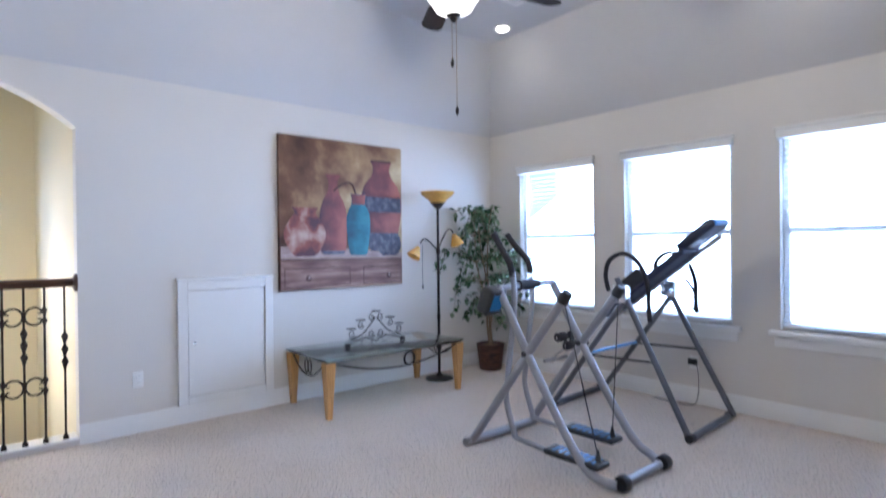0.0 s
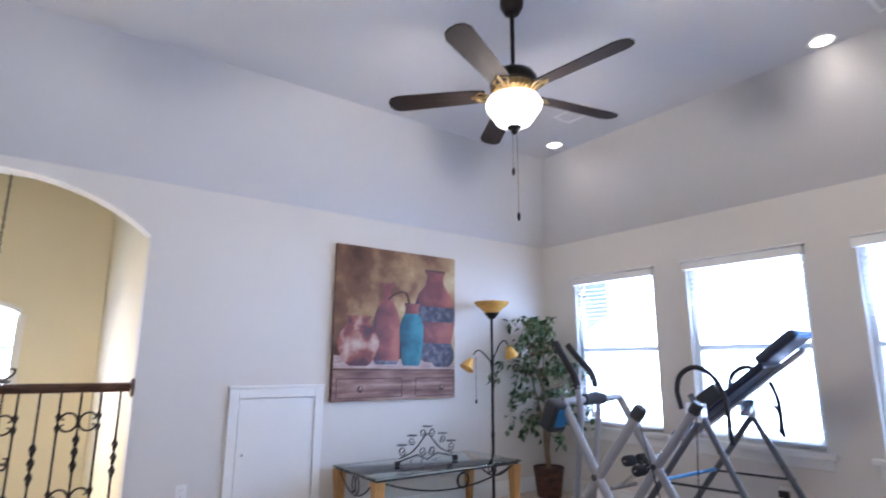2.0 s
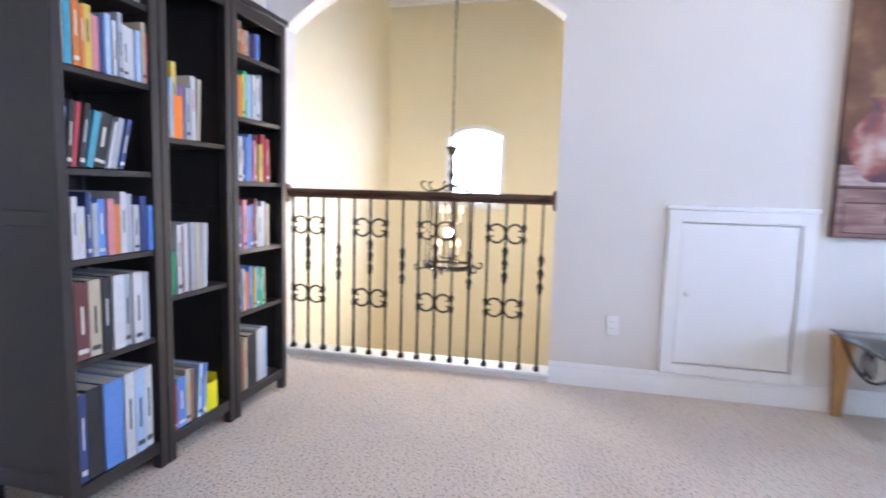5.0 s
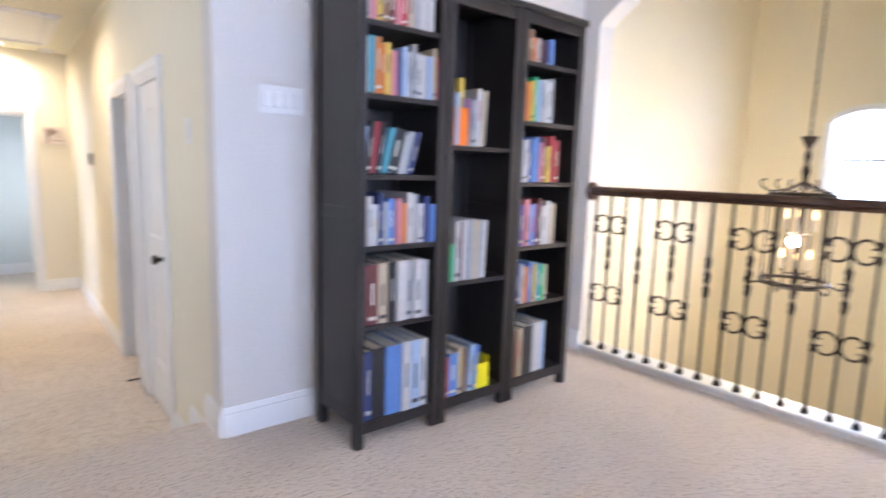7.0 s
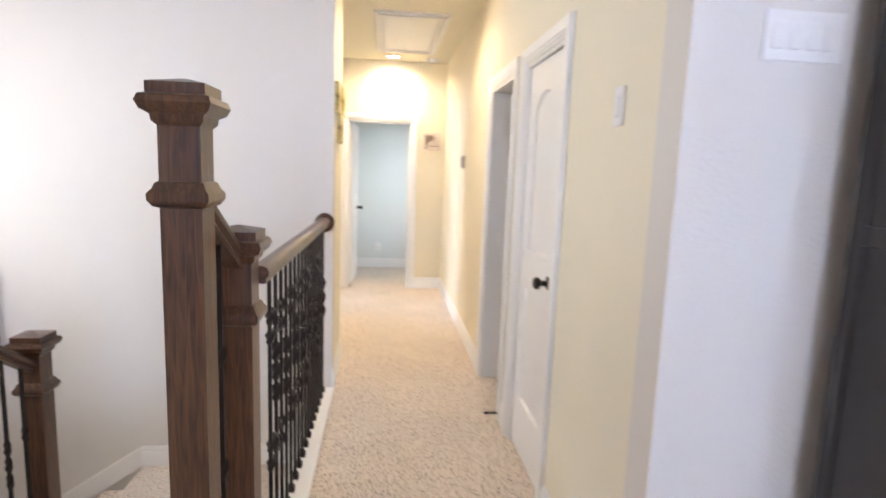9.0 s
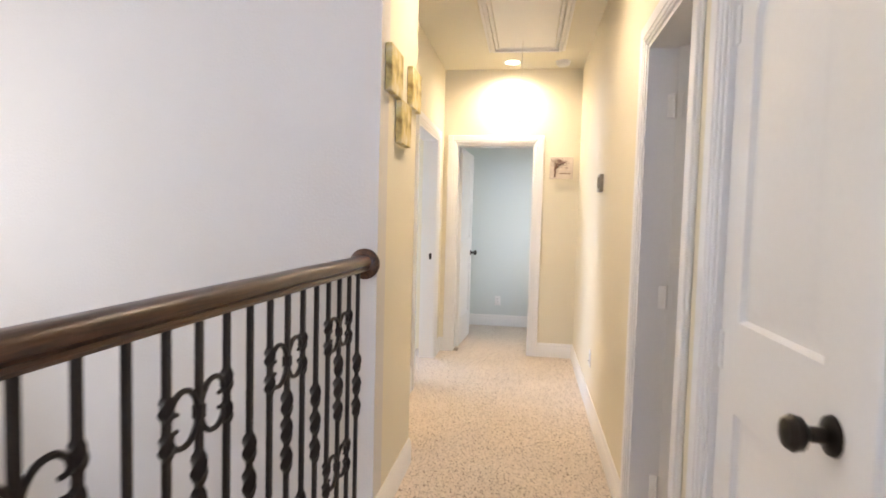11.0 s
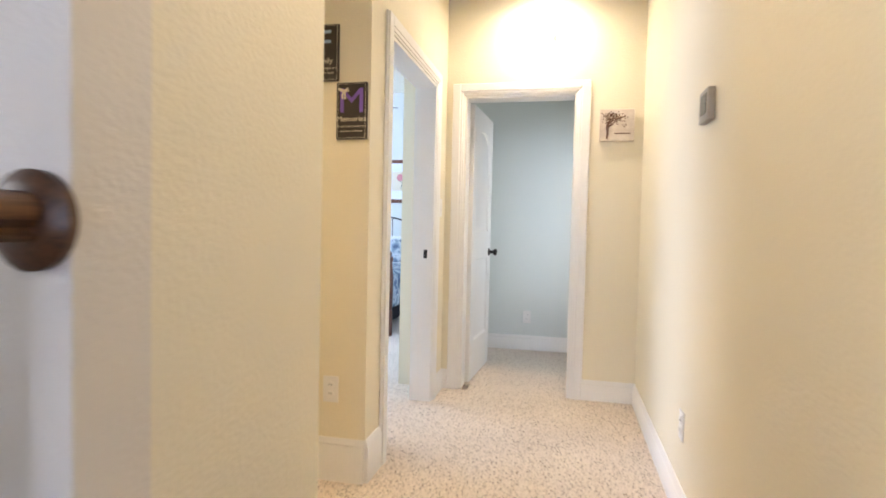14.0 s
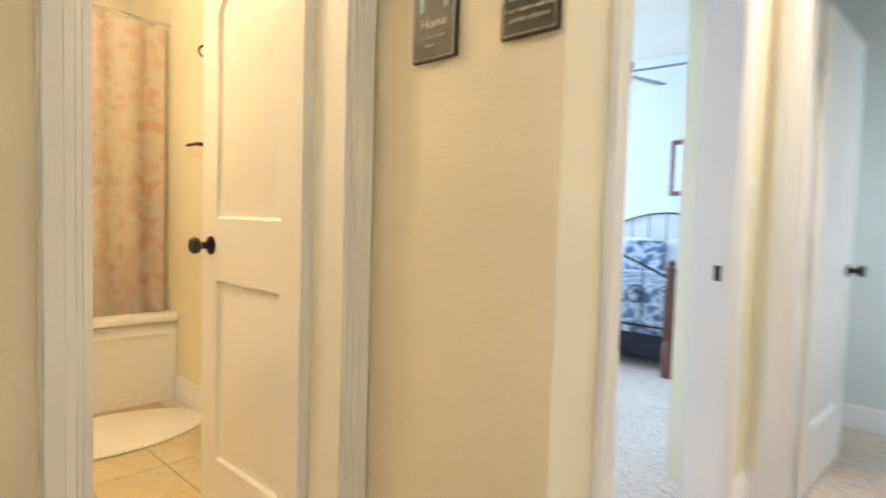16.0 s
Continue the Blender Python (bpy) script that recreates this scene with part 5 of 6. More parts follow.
SPANS = {"a": (-1.955, -1.505), "b": (-1.500, -1.045), "c": (-1.040, -0.555)}


def bookcase(key):
    x0, x1 = SPANS[key]
    ob = thing("bookcase", "tall black-brown wooden bookcase filled with books" if key != "b" else "tall black-brown wooden bookcase with half-empty shelves", "bookcase",
               pose(x0, BK_Y0, 0), "bookcases along the wall")
    w, d, q = x1 - x0, BK_Y1 - BK_Y0, 0.042
    for x in (0, w - q):
        for y in (0, d - q):
            part("leg", bm_box(x, y, 0, x + q, y + q, BK_H - 0.02, 0.003, 1), ESPRESSO, ob)
    for x in (0.008, w - 0.026):
        part("side_panel", bm_box(x, q, 0.10, x + 0.018, d - q, BK_H - 0.02), ESPRESSO, ob)
        part("side_rail", bm_box(x - 0.004, q, 0.10, x + 0.022, d - q, 0.165, 0.002, 1), ESPRESSO, ob)
        part("side_rail", bm_box(x - 0.004, q, 1.0, x + 0.022, d - q, 1.05, 0.002, 1), ESPRESSO, ob)
    part("back_panel", bm_box(q, d - 0.012, 0.10, w - q, d - 0.004, BK_H - 0.02), ESPRESSO, ob)
    part("top", bm_box(-0.012, -0.012, BK_H - 0.02, w + 0.012, d + 0.01, BK_H + 0.012, 0.004, 1), ESPRESSO, ob, "overhanging black-brown top")
    part("apron", bm_box(q, 0.006, 0.065, w - q, 0.026, 0.115, 0.002, 1), ESPRESSO, ob)
    part("apron", bm_box(q, 0.006, BK_H - 0.075, w - q, 0.026, BK_H - 0.02, 0.002, 1), ESPRESSO, ob)
    for z in SHELVES[key]:
        part("shelf", bm_box(0.027, 0.012, z - 0.022, w - 0.027, d - 0.013, z, 0.002, 1), ESPRESSO, ob)
    return ob


for key in "abc":
    bookcase(key)

COVERS = {"white": (0.52, 0.51, 0.50), "navy": (0.03, 0.05, 0.16), "blue": (0.10, 0.22, 0.52), "teal": (0.05, 0.28, 0.36), "orange": (0.58, 0.17, 0.03), "yellow": (0.60, 0.42, 0.07),
          "red": (0.38, 0.04, 0.05), "maroon": (0.13, 0.035, 0.035), "black": (0.02, 0.02, 0.024), "grey": (0.35, 0.36, 0.38), "cream": (0.46, 0.38, 0.26), "brown": (0.22, 0.12, 0.07),
          "pink": (0.55, 0.20, 0.22), "purple": (0.16, 0.11, 0.28), "green": (0.02, 0.36, 0.14), "pale blue": (0.34, 0.46, 0.62)}
COVM = {k: plain(k.replace(" ", "_") + "_cover", v, 0.5, 0, 0.12, 50) for k, v in COVERS.items()}
INK = plain("printed_ink", (0.05, 0.05, 0.06), 0.6, 0, 0.1)
FOIL = plain("pale_print", (0.66, 0.62, 0.52), 0.5, 0, 0.1)


def book(x, z, t, h, d, colour, lean=0.0, y=BK_Y0 + 0.03, rnd=random):
    """One upright book, its spine to the front; lean in degrees."""
    ob = thing("book", "%s book standing upright on the bookcase shelf" % colour, "book", Matrix.Translation((x, y, z)) @ pose(0, 0, 0, 0, lean, 0), "books on the shelves")
    cv = bm_box(0, 0.003, 0, 0.0025, d, h)
    bm_add(cv, bm_box(t - 0.0025, 0.003, 0, t, d, h))
    bm_add(cv, bm_box(0, 0, 0, t, 0.004, h, 0.0015, 1))
    part("cover", cv, COVM[colour], ob)
    part("page_block", bm_box(0.0027, 0.0045, 0.003, t - 0.0027, d - 0.004, h - 0.004), PAPER, ob, "cream paper pages")
    ink = FOIL if sum(COVERS[colour]) < 0.9 else INK
    if t > 0.012 and rnd.random() < 0.6:
        a = rnd.uniform(0.45, 0.6)
        part("spine_title", bm_box(t * 0.4, -0.0006, h * (a - 0.16), t * 0.6, 0.0002, h * (a + 0.2)), ink if rnd.random() < 0.75 else COVM[rnd.choice(["red", "white", "yellow"])], ob, "spine lettering as a plain bar")
        if rnd.random() < 0.6:
            part("spine_mark", bm_box(t * 0.15, -0.0006, h * 0.08, t * 0.85, 0.0002, h * 0.14), FOIL if ink is FOIL else INK, ob)
    return ob


def shelf_of(key, z, items, hmax, x_in=0.028):
    """Books in a row: items are (colour, thickness, share of hmax, lean)."""
    rnd = random.Random(int(z * 1000) + ord(key))
    x0, x1 = SPANS[key]
    x = x0 + x_in
    for c, t, s, lean in items:
        shift = math.sin(radians(abs(lean))) * hmax * s
        if lean < 0:
            x += shift
        if x + t > x1 - 0.03:
            break
        book(x, z + 0.002 + (math.sin(radians(lean)) * t if lean > 0 else 0), t, hmax * s, 0.17 + 0.08 * s, c, lean, BK_Y0 + 0.008 + rnd.uniform(0, 0.014), rnd)
        x += t / max(0.5, math.cos(radians(lean))) + 0.0025
    return x


def row(names, t, lo, hi, seed):
    r = random.Random(seed)
    return [(c, t * r.uniform(0.75, 1.3), r.uniform(lo, hi), 0.0) for c in names.split(",")]


A, B, C = SHELVES["a"], SHELVES["b"], SHELVES["c"]
shelf_of("a", A[0], [("navy", 0.026, 0.93, 0), ("navy", 0.032, 0.95, 0), ("black", 0.066, 0.97, 0), ("blue", 0.085, 0.97, 0), ("white", 0.045, 0.99, 0), ("pale blue", 0.05, 0.99, 0), ("white", 0.04, 0.98, 0)], 0.33)
shelf_of("a", A[1], [("maroon", 0.03, 0.95, 0), ("maroon", 0.055, 0.96, 0), ("cream", 0.05, 0.97, 0), ("black", 0.038, 0.97, 0), ("white", 0.05, 0.98, 0), ("grey", 0.035, 0.97, 0), ("white", 0.045, 0.98, 0), ("grey", 0.03, 0.96, 0)], 0.275)
shelf_of("a", A[2], row("orange,white,white,navy,grey,blue,pink,orange,white,grey,white,navy,blue,navy", 0.026, 0.72, 0.98, 3), 0.235)
shelf_of("a", A[3], [("pale blue", 0.016, 0.85, 4), ("black", 0.02, 0.95, 6), ("red", 0.02, 0.95, 8), ("black", 0.024, 0.95, 9), ("teal", 0.028, 0.86, 13), ("black", 0.055, 0.85, 13), ("white", 0.014, 0.75, 13), ("grey", 0.026, 0.82, 14), ("navy", 0.02, 0.82, 15)], 0.225)
shelf_of("a", A[4], row("white,teal,orange,orange,yellow,pink,navy,pale blue,white,grey,white,white,pale blue,cream,red,red", 0.023, 0.78, 0.99, 5), 0.225)
shelf_of("a", A[5], row("grey,pink,yellow,brown,maroon,pink,red,cream,grey,white,white", 0.029, 0.7, 0.99, 6), 0.17)
shelf_of("b", B[0], [("red", 0.035, 0.62, 0), ("blue", 0.055, 0.66, 0), ("cream", 0.03, 0.72, 0), ("brown", 0.03, 0.7, 0), ("pale blue", 0.03, 0.72, 4), ("blue", 0.02, 0.7, 6)], 0.33)
shelf_of("b", B[1], [("green", 0.05, 0.6, 0), ("white", 0.028, 0.96, 0), ("maroon", 0.02, 0.95, 0), ("white", 0.03, 0.97, 0), ("grey", 0.03, 0.98, 0), ("cream", 0.03, 0.97, 0), ("grey", 0.03, 0.96, 2), ("white", 0.02, 0.95, 2)], 0.30)
shelf_of("b", B[2], [("pale blue", 0.028, 0.8, 0), ("pale blue", 0.02, 0.78, 0), ("yellow", 0.03, 1.0, 0), ("purple", 0.04, 0.72, 0), ("grey", 0.03, 0.7, 0), ("white", 0.03, 0.88, 0), ("cream", 0.022, 0.86, 3)], 0.30)
shelf_of("c", C[0], [("cream", 0.03, 0.86, 0), ("brown", 0.026, 0.85, 0), ("cream", 0.028, 0.86, 0), ("black", 0.075, 0.88, 0), ("grey", 0.02, 0.9, 0), ("white", 0.055, 0.9, 0), ("pale blue", 0.03, 0.9, 0)], 0.31)
shelf_of("c", C[1], row("white,navy,white,orange,blue,yellow,teal,green,cream", 0.028, 0.8, 0.97, 9), 0.24)
shelf_of("c", C[2], row("navy,purple,pink,blue,purple,maroon,white,white,cream", 0.028, 0.8, 0.97, 10), 0.26)
shelf_of("c", C[3], row("grey,white,navy,blue,blue,pink,maroon,yellow,red,red", 0.027, 0.75, 0.98, 11), 0.25)
shelf_of("c", C[4], row("pink,orange,yellow,green,pale blue,white,white,grey", 0.029, 0.75, 0.96, 12), 0.24)
shelf_of("c", C[5], row("brown,brown,orange,grey,maroon,navy,blue", 0.03, 0.6, 0.9, 13), 0.17)


def file_box(x, z, w, h, colour, label):
    ob = thing("magazine_file", label, "box", pose(x, BK_Y0 + 0.015, z + 0.001))
    bm = bm_box(0, 0, 0, w, 0.003, h)
    for q in ((0, 0.003, 0.003, 0.22), (w - 0.003, 0.003, w, 0.22)):
        bm_add(bm, bm_box(q[0], q[1], 0, q[2], q[3], h * 1.25))
    bm_add(bm, bm_box(0, 0.003, 0, w, 0.22, 0.003))
    part("shell", bm, plain(colour + "_plastic", {"orange": (0.85, 0.20, 0.01), "yellow": (0.85, 0.72, 0.01), "green": (0.01, 0.45, 0.14)}[colour], 0.35, 0, 0.05), ob)


file_box(-1.462, B[2], 0.10, 0.17, "orange", "bright orange plastic file box on the shelf")
file_box(-1.29, B[0], 0.125, 0.13, "yellow", "bright yellow plastic file box on the shelf")
solid("cardboard_box", bm_box(-1.47, BK_Y0 + 0.05, BK_H + 0.013, -1.12, BK_Y1 - 0.05, BK_H + 0.12, 0.004, 1), plain("cardboard", (0.50, 0.33, 0.15), 0.8), "tan cardboard box on top of the bookcase", "box", kind="thing")


# ---- foyer chandelier ----
def chandelier():
    ob = thing("chandelier", "wrought-iron lantern chandelier with lit candle bulbs", "chandelier", pose(1.2, 4.93, 0))
    chain = bmesh.new()
    z, i = 1.56, 0
    while z < 3.40:
        ring = [(0.008 * math.cos(a), 0, z + 0.022 * math.sin(a)) for a in [2 * math.pi * k / 8 for k in range(8)]]
        if i % 2:
            ring = [(0, p[0], p[2]) for p in ring]
        bm_add(chain, bm_tube(ring, 0.0035, 5, True))
        z, i = z + 0.034, i + 1
    part("chain", chain, IRON, ob)
    part("canopy", bm_turned([(0.07, 3.42), (0.065, 3.40), (0.02, 3.385)], 18), IRON, ob)
    part("cone", bm_turned([(0.008, 1.42), (0.05, 1.50), (0.055, 1.51), (0.01, 1.515), (0.006, 1.56)], 16), IRON, ob)
    part("stem", bm_turned([(0.012, 0.50), (0.012, 1.14), (0.03, 1.18), (0.014, 1.22), (0.028, 1.28), (0.012, 1.33), (0.022, 1.38), (0.008, 1.43)], 12), IRON, ob)
    for zz, r in ((1.12, 0.20), (0.52, 0.21)):
        part("hoop", bm_tube([(r * math.cos(a), r * math.sin(a), zz) for a in [2 * math.pi * k / 28 for k in range(28)]], 0.012, 8, True), IRON, ob)
    part("lantern_glass", bm_turned([(0.178, 0.53), (0.178, 1.10)], 32, False), CLEAR, ob, "clear glass cylinder").visible_shadow = False
    for k in range(6):
        a = math.pi / 3 * k
        c, s = math.cos(a), math.sin(a)
        part("upright", bm_tube([(0.2 * c, 0.2 * s, 0.52), (0.2 * c, 0.2 * s, 1.12)], 0.006, 6), IRON, ob)
        part("curl", bm_tube([(r * c, r * s, zz) for r, zz in smooth([(0.02, 1.20, 0), (0.10, 1.16, 0), (0.19, 1.14, 0), (0.25, 1.17, 0), (0.26, 1.21, 0), (0.23, 1.22, 0)], 4) and [(p[0], p[1]) for p in smooth([(0.02, 1.20, 0), (0.10, 1.16, 0), (0.19, 1.14, 0), (0.25, 1.17, 0), (0.26, 1.21, 0), (0.23, 1.22, 0)], 4)]], 0.007, 6), IRON, ob)
        part("foot_curl", bm_tube([(p[0] * c, p[0] * s, p[1]) for p in smooth([(0.02, 0.47, 0), (0.12, 0.48, 0), (0.22, 0.50, 0), (0.28, 0.48, 0), (0.30, 0.52, 0), (0.27, 0.53, 0)], 4)], 0.008, 6), IRON, ob)
    for k in range(6):
        a = math.pi / 3 * k + 0.4
        zz = 0.62 if k % 2 else 0.90
        x, y = 0.09 * math.cos(a), 0.09 * math.sin(a)
        cn = part("candle", bm_turned([(0.014, zz - 0.02), (0.014, zz + 0.06)], 10), PAPER, ob, "", pose(x, y, 0))
        bu = part("bulb", bm_turned([(0.009, zz + 0.06), (0.015, zz + 0.08), (0.010, zz + 0.105), (0.002, zz + 0.125)], 10), BULB, cn, "lit flame-shaped bulb")
        bu.visible_shadow = False
        part("candle_arm", bm_tube([(0, 0, zz - 0.04), (x * 0.6, y * 0.6, zz - 0.05), (x, y, zz - 0.02)], 0.006, 6), IRON, ob)
    return ob


chandelier()


# ---- doors ----
def door(name, w, m, label, knob_z=1.0, h=2.01, hinges=True):
    """A two-panel arched-top door slab in (x, z) from its hinge edge at x = 0, 35 mm thick, facing -y."""
    ob = thing(name, label, "door", m, kind="structure")
    st, lock0, lock1, low0 = 0.105, 0.895, 1.10, 0.29
    half, rise, ztop = w / 2 - st, 0.10, 1.87
    r = (half * half + rise * rise) / (2 * rise)
    a = math.degrees(math.asin(min(1, half / r)))
    curve = arc(w / 2, ztop - r, r, 90 - a, 90 + a, 10)
    slab = bm_box(0, 0, 0.01, st, 0.035, h)
    bm_add(slab, bm_box(w - st, 0, 0.01, w, 0.035, h))
    bm_add(slab, bm_box(st, 0, 0.01, w - st, 0.035, low0))
    bm_add(slab, bm_box(st, 0, lock0, w - st, 0.035, lock1))
    bm_add(slab, bm_prism([(w - st, h)] + curve + [(st, h)], 0.035))
    bmesh.ops.recalc_face_normals(slab, faces=slab.faces[:])
    part("slab", slab, TRIM, ob)

    def sunk(outline, y, s):
        """A panel field behind an ogee: a quick drop, a groove, then a slope back up to a flat field."""
        cx = (max(p[0] for p in outline) + min(p[0] for p in outline)) / 2
        cz = (max(p[1] for p in outline) + min(p[1] for p in outline)) / 2
        hw, hz = max(p[0] for p in outline) - cx, max(p[1] for p in outline) - cz
        bm = bmesh.new()
        loops = []
        for inset, depth in ((0.0, 0.0), (0.008, 0.012), (0.016, 0.0135), (0.050, 0.004)):
            loops.append([bm.verts.new((cx + (x - cx) * (1 - inset / hw), y + s * depth, cz + (z - cz) * (1 - inset / hz))) for x, z in outline])
        n = len(outline)
        for p, q in zip(loops, loops[1:]):
            for i in range(n):
                bm.faces.new((p[i], p[(i + 1) % n], q[(i + 1) % n], q[i]))
        bm.faces.new(loops[-1])
        bmesh.ops.recalc_face_normals(bm, faces=bm.faces[:])
        if (bm.faces[-1:] or bm.faces[:])[0].normal.y * s > 0:
            bmesh.ops.reverse_faces(bm, faces=bm.faces[:])
        return bm

    low = [(st, low0), (w - st, low0), (w - st, lock0), (st, lock0)]
    up = [(st, lock1), (w - st, lock1)] + curve
    for y, s in ((0.0, 1), (0.035, -1)):
        for o in (low, up):
            part("panel", sunk(o, y, s), TRIM, ob)
    kx = w - 0.065
    for y, s in ((0, 1), (0.035, -1)):
        k = part("door_knob", bm_turned([(0.032, 0), (0.030, 0.006), (0.013, 0.012), (0.012, 0.035), (0.026, 0.045), (0.029, 0.058), (0.022, 0.068), (0.006, 0.072)], 20), BRONZE, ob, "dark bronze round knob", pose(kx, y, knob_z, 90 * s))
    part("latch_plate", bm_box(w - 0.0005, 0.006, knob_z - 0.03, w + 0.0015, 0.029, knob_z + 0.03), BRONZE, ob)
    if hinges:
        for z in (0.24, 1.02, 1.78):
            hg = bm_box(-0.034, -0.004, z - 0.045, 0.022, 0.0, z + 0.045, 0.001, 1)
            bm_add(hg, bm_tube([(-0.006, -0.006, z - 0.047), (-0.006, -0.006, z + 0.047)], 0.006, 8))
            part("hinge", hg, TRIM, ob, "white painted hinge")
    return ob


door("door_1", 0.565, Matrix(((0, 1, 0, HX1 + 0.012), (-1, 0, 0, 7.462), (0, 0, 1, HF), (0, 0, 0, 1))), "closed white two-panel door with a bronze knob")
door("door_2", 0.615, pose(HX1 + 0.105, 8.370, HF, 0, 0, -20), "white two-panel door standing open into the side room")
door("door_3", 0.69, pose(-3.496, HY1 + T + 0.022, HF, 0, 0, 86.5), "white two-panel door standing open into the far room", 0.935)
door("door_4", 0.60, pose(-4.39, 9.815, HF, 0, 0, 180), "white two-panel door standing open into the bathroom", 1.01)
door("door_5", 0.86, pose(-3.90, 10.402, HF, 0, 0, 180), "white two-panel door standing open into the bedroom")
part("strike_plate", bm_box(-0.002, -0.012, -0.028, 0.002, 0.012, 0.028, 0.0008, 1), BRONZE, bpy.data.objects["trim_door_bedroom"], "dark bronze strike plate", pose(0.93 - 0.018, 0.045, 0.955))
ds = thing("door_stop", "small dark spring door stop on the baseboard", "door stop", pose(HX1 - 0.016, 7.70, HF + 0.05))
part("spring", bm_tube([(0, 0, 0), (-0.07, 0, 0)], 0.006, 8), BRONZE, ds)
part("bumper", bm_turned([(0.009, 0), (0.009, 0.014)], 10), BLACKP, ds, "", pose(-0.07, 0, 0, 0, -90))


# ---- hall fittings ----
def attic_hatch():
    ob = thing("attic_hatch", "white moulded attic hatch with a pull cord", "hatch", pose(0, 0, HC))
    x0, x1, y0, y1 = -3.205, -2.575, 9.30, 10.82
    fr = bmesh.new()
    for k, (o, d) in enumerate(((0.0, 0.02), (0.03, 0.035), (0.06, 0.018))):
        a, b, c, e = x0 + o, x1 - o, y0 + o, y1 - o
        for q in ((a, c, a + 0.026, e), (b - 0.026, c, b, e), (a + 0.026, c, b - 0.026, c + 0.026), (a + 0.026, e - 0.026, b - 0.026, e)):
            bm_add(fr, bm_box(q[0], q[1], -d, q[2], q[3], -0.0005, 0.004, 1))
    part("moulding", fr, TRIM, ob)
    part("panel", bm_box(x0 + 0.09, y0 + 0.09, -0.012, x1 - 0.09, y1 - 0.09, -0.001), TRIM, ob)
    part("pull_cord", bm_tube([(-2.92, 10.55, -0.012), (-2.92, 10.55, -0.62)], 0.002, 5), PAPER, ob)
    part("cord_knob", bm_turned([(0.004, 0), (0.011, -0.014), (0.009, -0.03), (0.003, -0.036)], 10), TRIM, ob, "", pose(-2.92, 10.55, -0.62))
    return ob


attic_hatch()
sm = thing("smoke_detector", "round white smoke detector on the hall ceiling", "smoke detector", pose(-2.57, 11.18, HC))
part("base", bm_turned([(0.066, -0.001), (0.066, -0.012)], 28), TRIM, sm)
part("cover", bm_turned([(0.062, -0.012), (0.058, -0.034), (0.045, -0.044), (0.01, -0.046)], 28), TRIM, sm)

th = thing("thermostat", "grey wall thermostat with a dark screen", "thermostat", turn_wall(HX1, 9.70, 1.22, "-x"))
part("body", bm_box(-0.06, -0.026, -0.055, 0.06, -0.001, 0.055, 0.006, 2), plain("grey_plastic", (0.30, 0.27, 0.23), 0.4), th)
part("screen", bm_box(-0.04, -0.028, -0.03, 0.04, -0.0255, 0.038, 0.001, 1), plain("dark_screen", (0.06, 0.065, 0.07), 0.15), th, "dark glossy screen")


def words(text, size, material, parent, m, spread=1.0, name="lettering"):
    """Built-in lettering turned into a mesh part, centred."""
    cu = bpy.data.curves.new("text", "FONT")
    cu.body, cu.size, cu.extrude, cu.align_x, cu.resolution_u = text, size, 0.0006, "CENTER", 3
    tmp = bpy.data.objects.new("text", cu)
    scene.collection.objects.link(tmp)
    bpy.context.view_layer.update()
    me = bpy.data.meshes.new_from_object(tmp)
    bpy.data.objects.remove(tmp)
    bpy.data.curves.remove(cu)
    me.name = name
    me.materials.clear()
    me.materials.append(material)
    ob = new(name, me)
    ob.parent = parent
    ob.matrix_basis = m @ pose(0, 0, 0, 90) @ Matrix.Diagonal((spread, 1, 1, 1))
    return ob


PLQ = plain("dark_plaque", (0.03, 0.022, 0.018), 0.45, 0, 0.3, 30)
CREAM = plain("cream_print", (0.72, 0.66, 0.52), 0.6, 0, 0.05)
RIBBON = plain("cream_ribbon", (0.78, 0.72, 0.58), 0.6, 0, 0.05)


def plaque(m, letter, tone, title, lines):
    ob = thing("wall_plaque", "dark wooden plaque with a large %s letter %s" % (tone[0], letter), "plaque", m, "family plaques on the wall")
    w, h = 0.135, 0.265
    part("board", bm_box(-w / 2, -0.014, 0, w / 2, -0.001, h, 0.002, 1), PLQ, ob)
    for q in ((-0.061, 0.006, 0.061, 0.0072), (-0.061, h - 0.0072, 0.061, h - 0.006), (-0.061, 0.0072, -0.0598, h - 0.0072), (0.0598, 0.0072, 0.061, h - 0.0072)):
        part("border", bm_box(q[0], -0.0148, q[1], q[2], -0.0139, q[3]), CREAM, ob)
    words(letter, 0.165, plain(tone[0].replace(" ", "_") + "_print", tone[1], 0.6), ob, pose(0, -0.0145, 0.125), 0.95, "letter")
    words(title, 0.036, CREAM, ob, pose(0, -0.0148, 0.083), 0.9, "title")
    for i, line in enumerate(lines):
        words(line, 0.0145, CREAM, ob, pose(0, -0.0148, 0.056 - 0.022 * i), 0.95, "line")
    bow = bm_tube([(-0.042, -0.019, 0.222), (-0.058, -0.02, 0.236), (-0.045, -0.02, 0.232), (-0.03, -0.021, 0.225), (-0.014, -0.02, 0.236), (-0.012, -0.02, 0.224), (-0.03, -0.02, 0.222)], 0.0045, 6)
    bm_add(bow, bm_tube([(-0.034, -0.019, 0.222), (-0.04, -0.019, 0.205), (-0.038, -0.018, 0.188)], 0.004, 6))
    bm_add(bow, bm_tube([(-0.030, -0.019, 0.222), (-0.027, -0.019, 0.203), (-0.028, -0.018, 0.186)], 0.004, 6))
    part("bow", bow, RIBBON, ob, "small cream ribbon bow")
    return ob


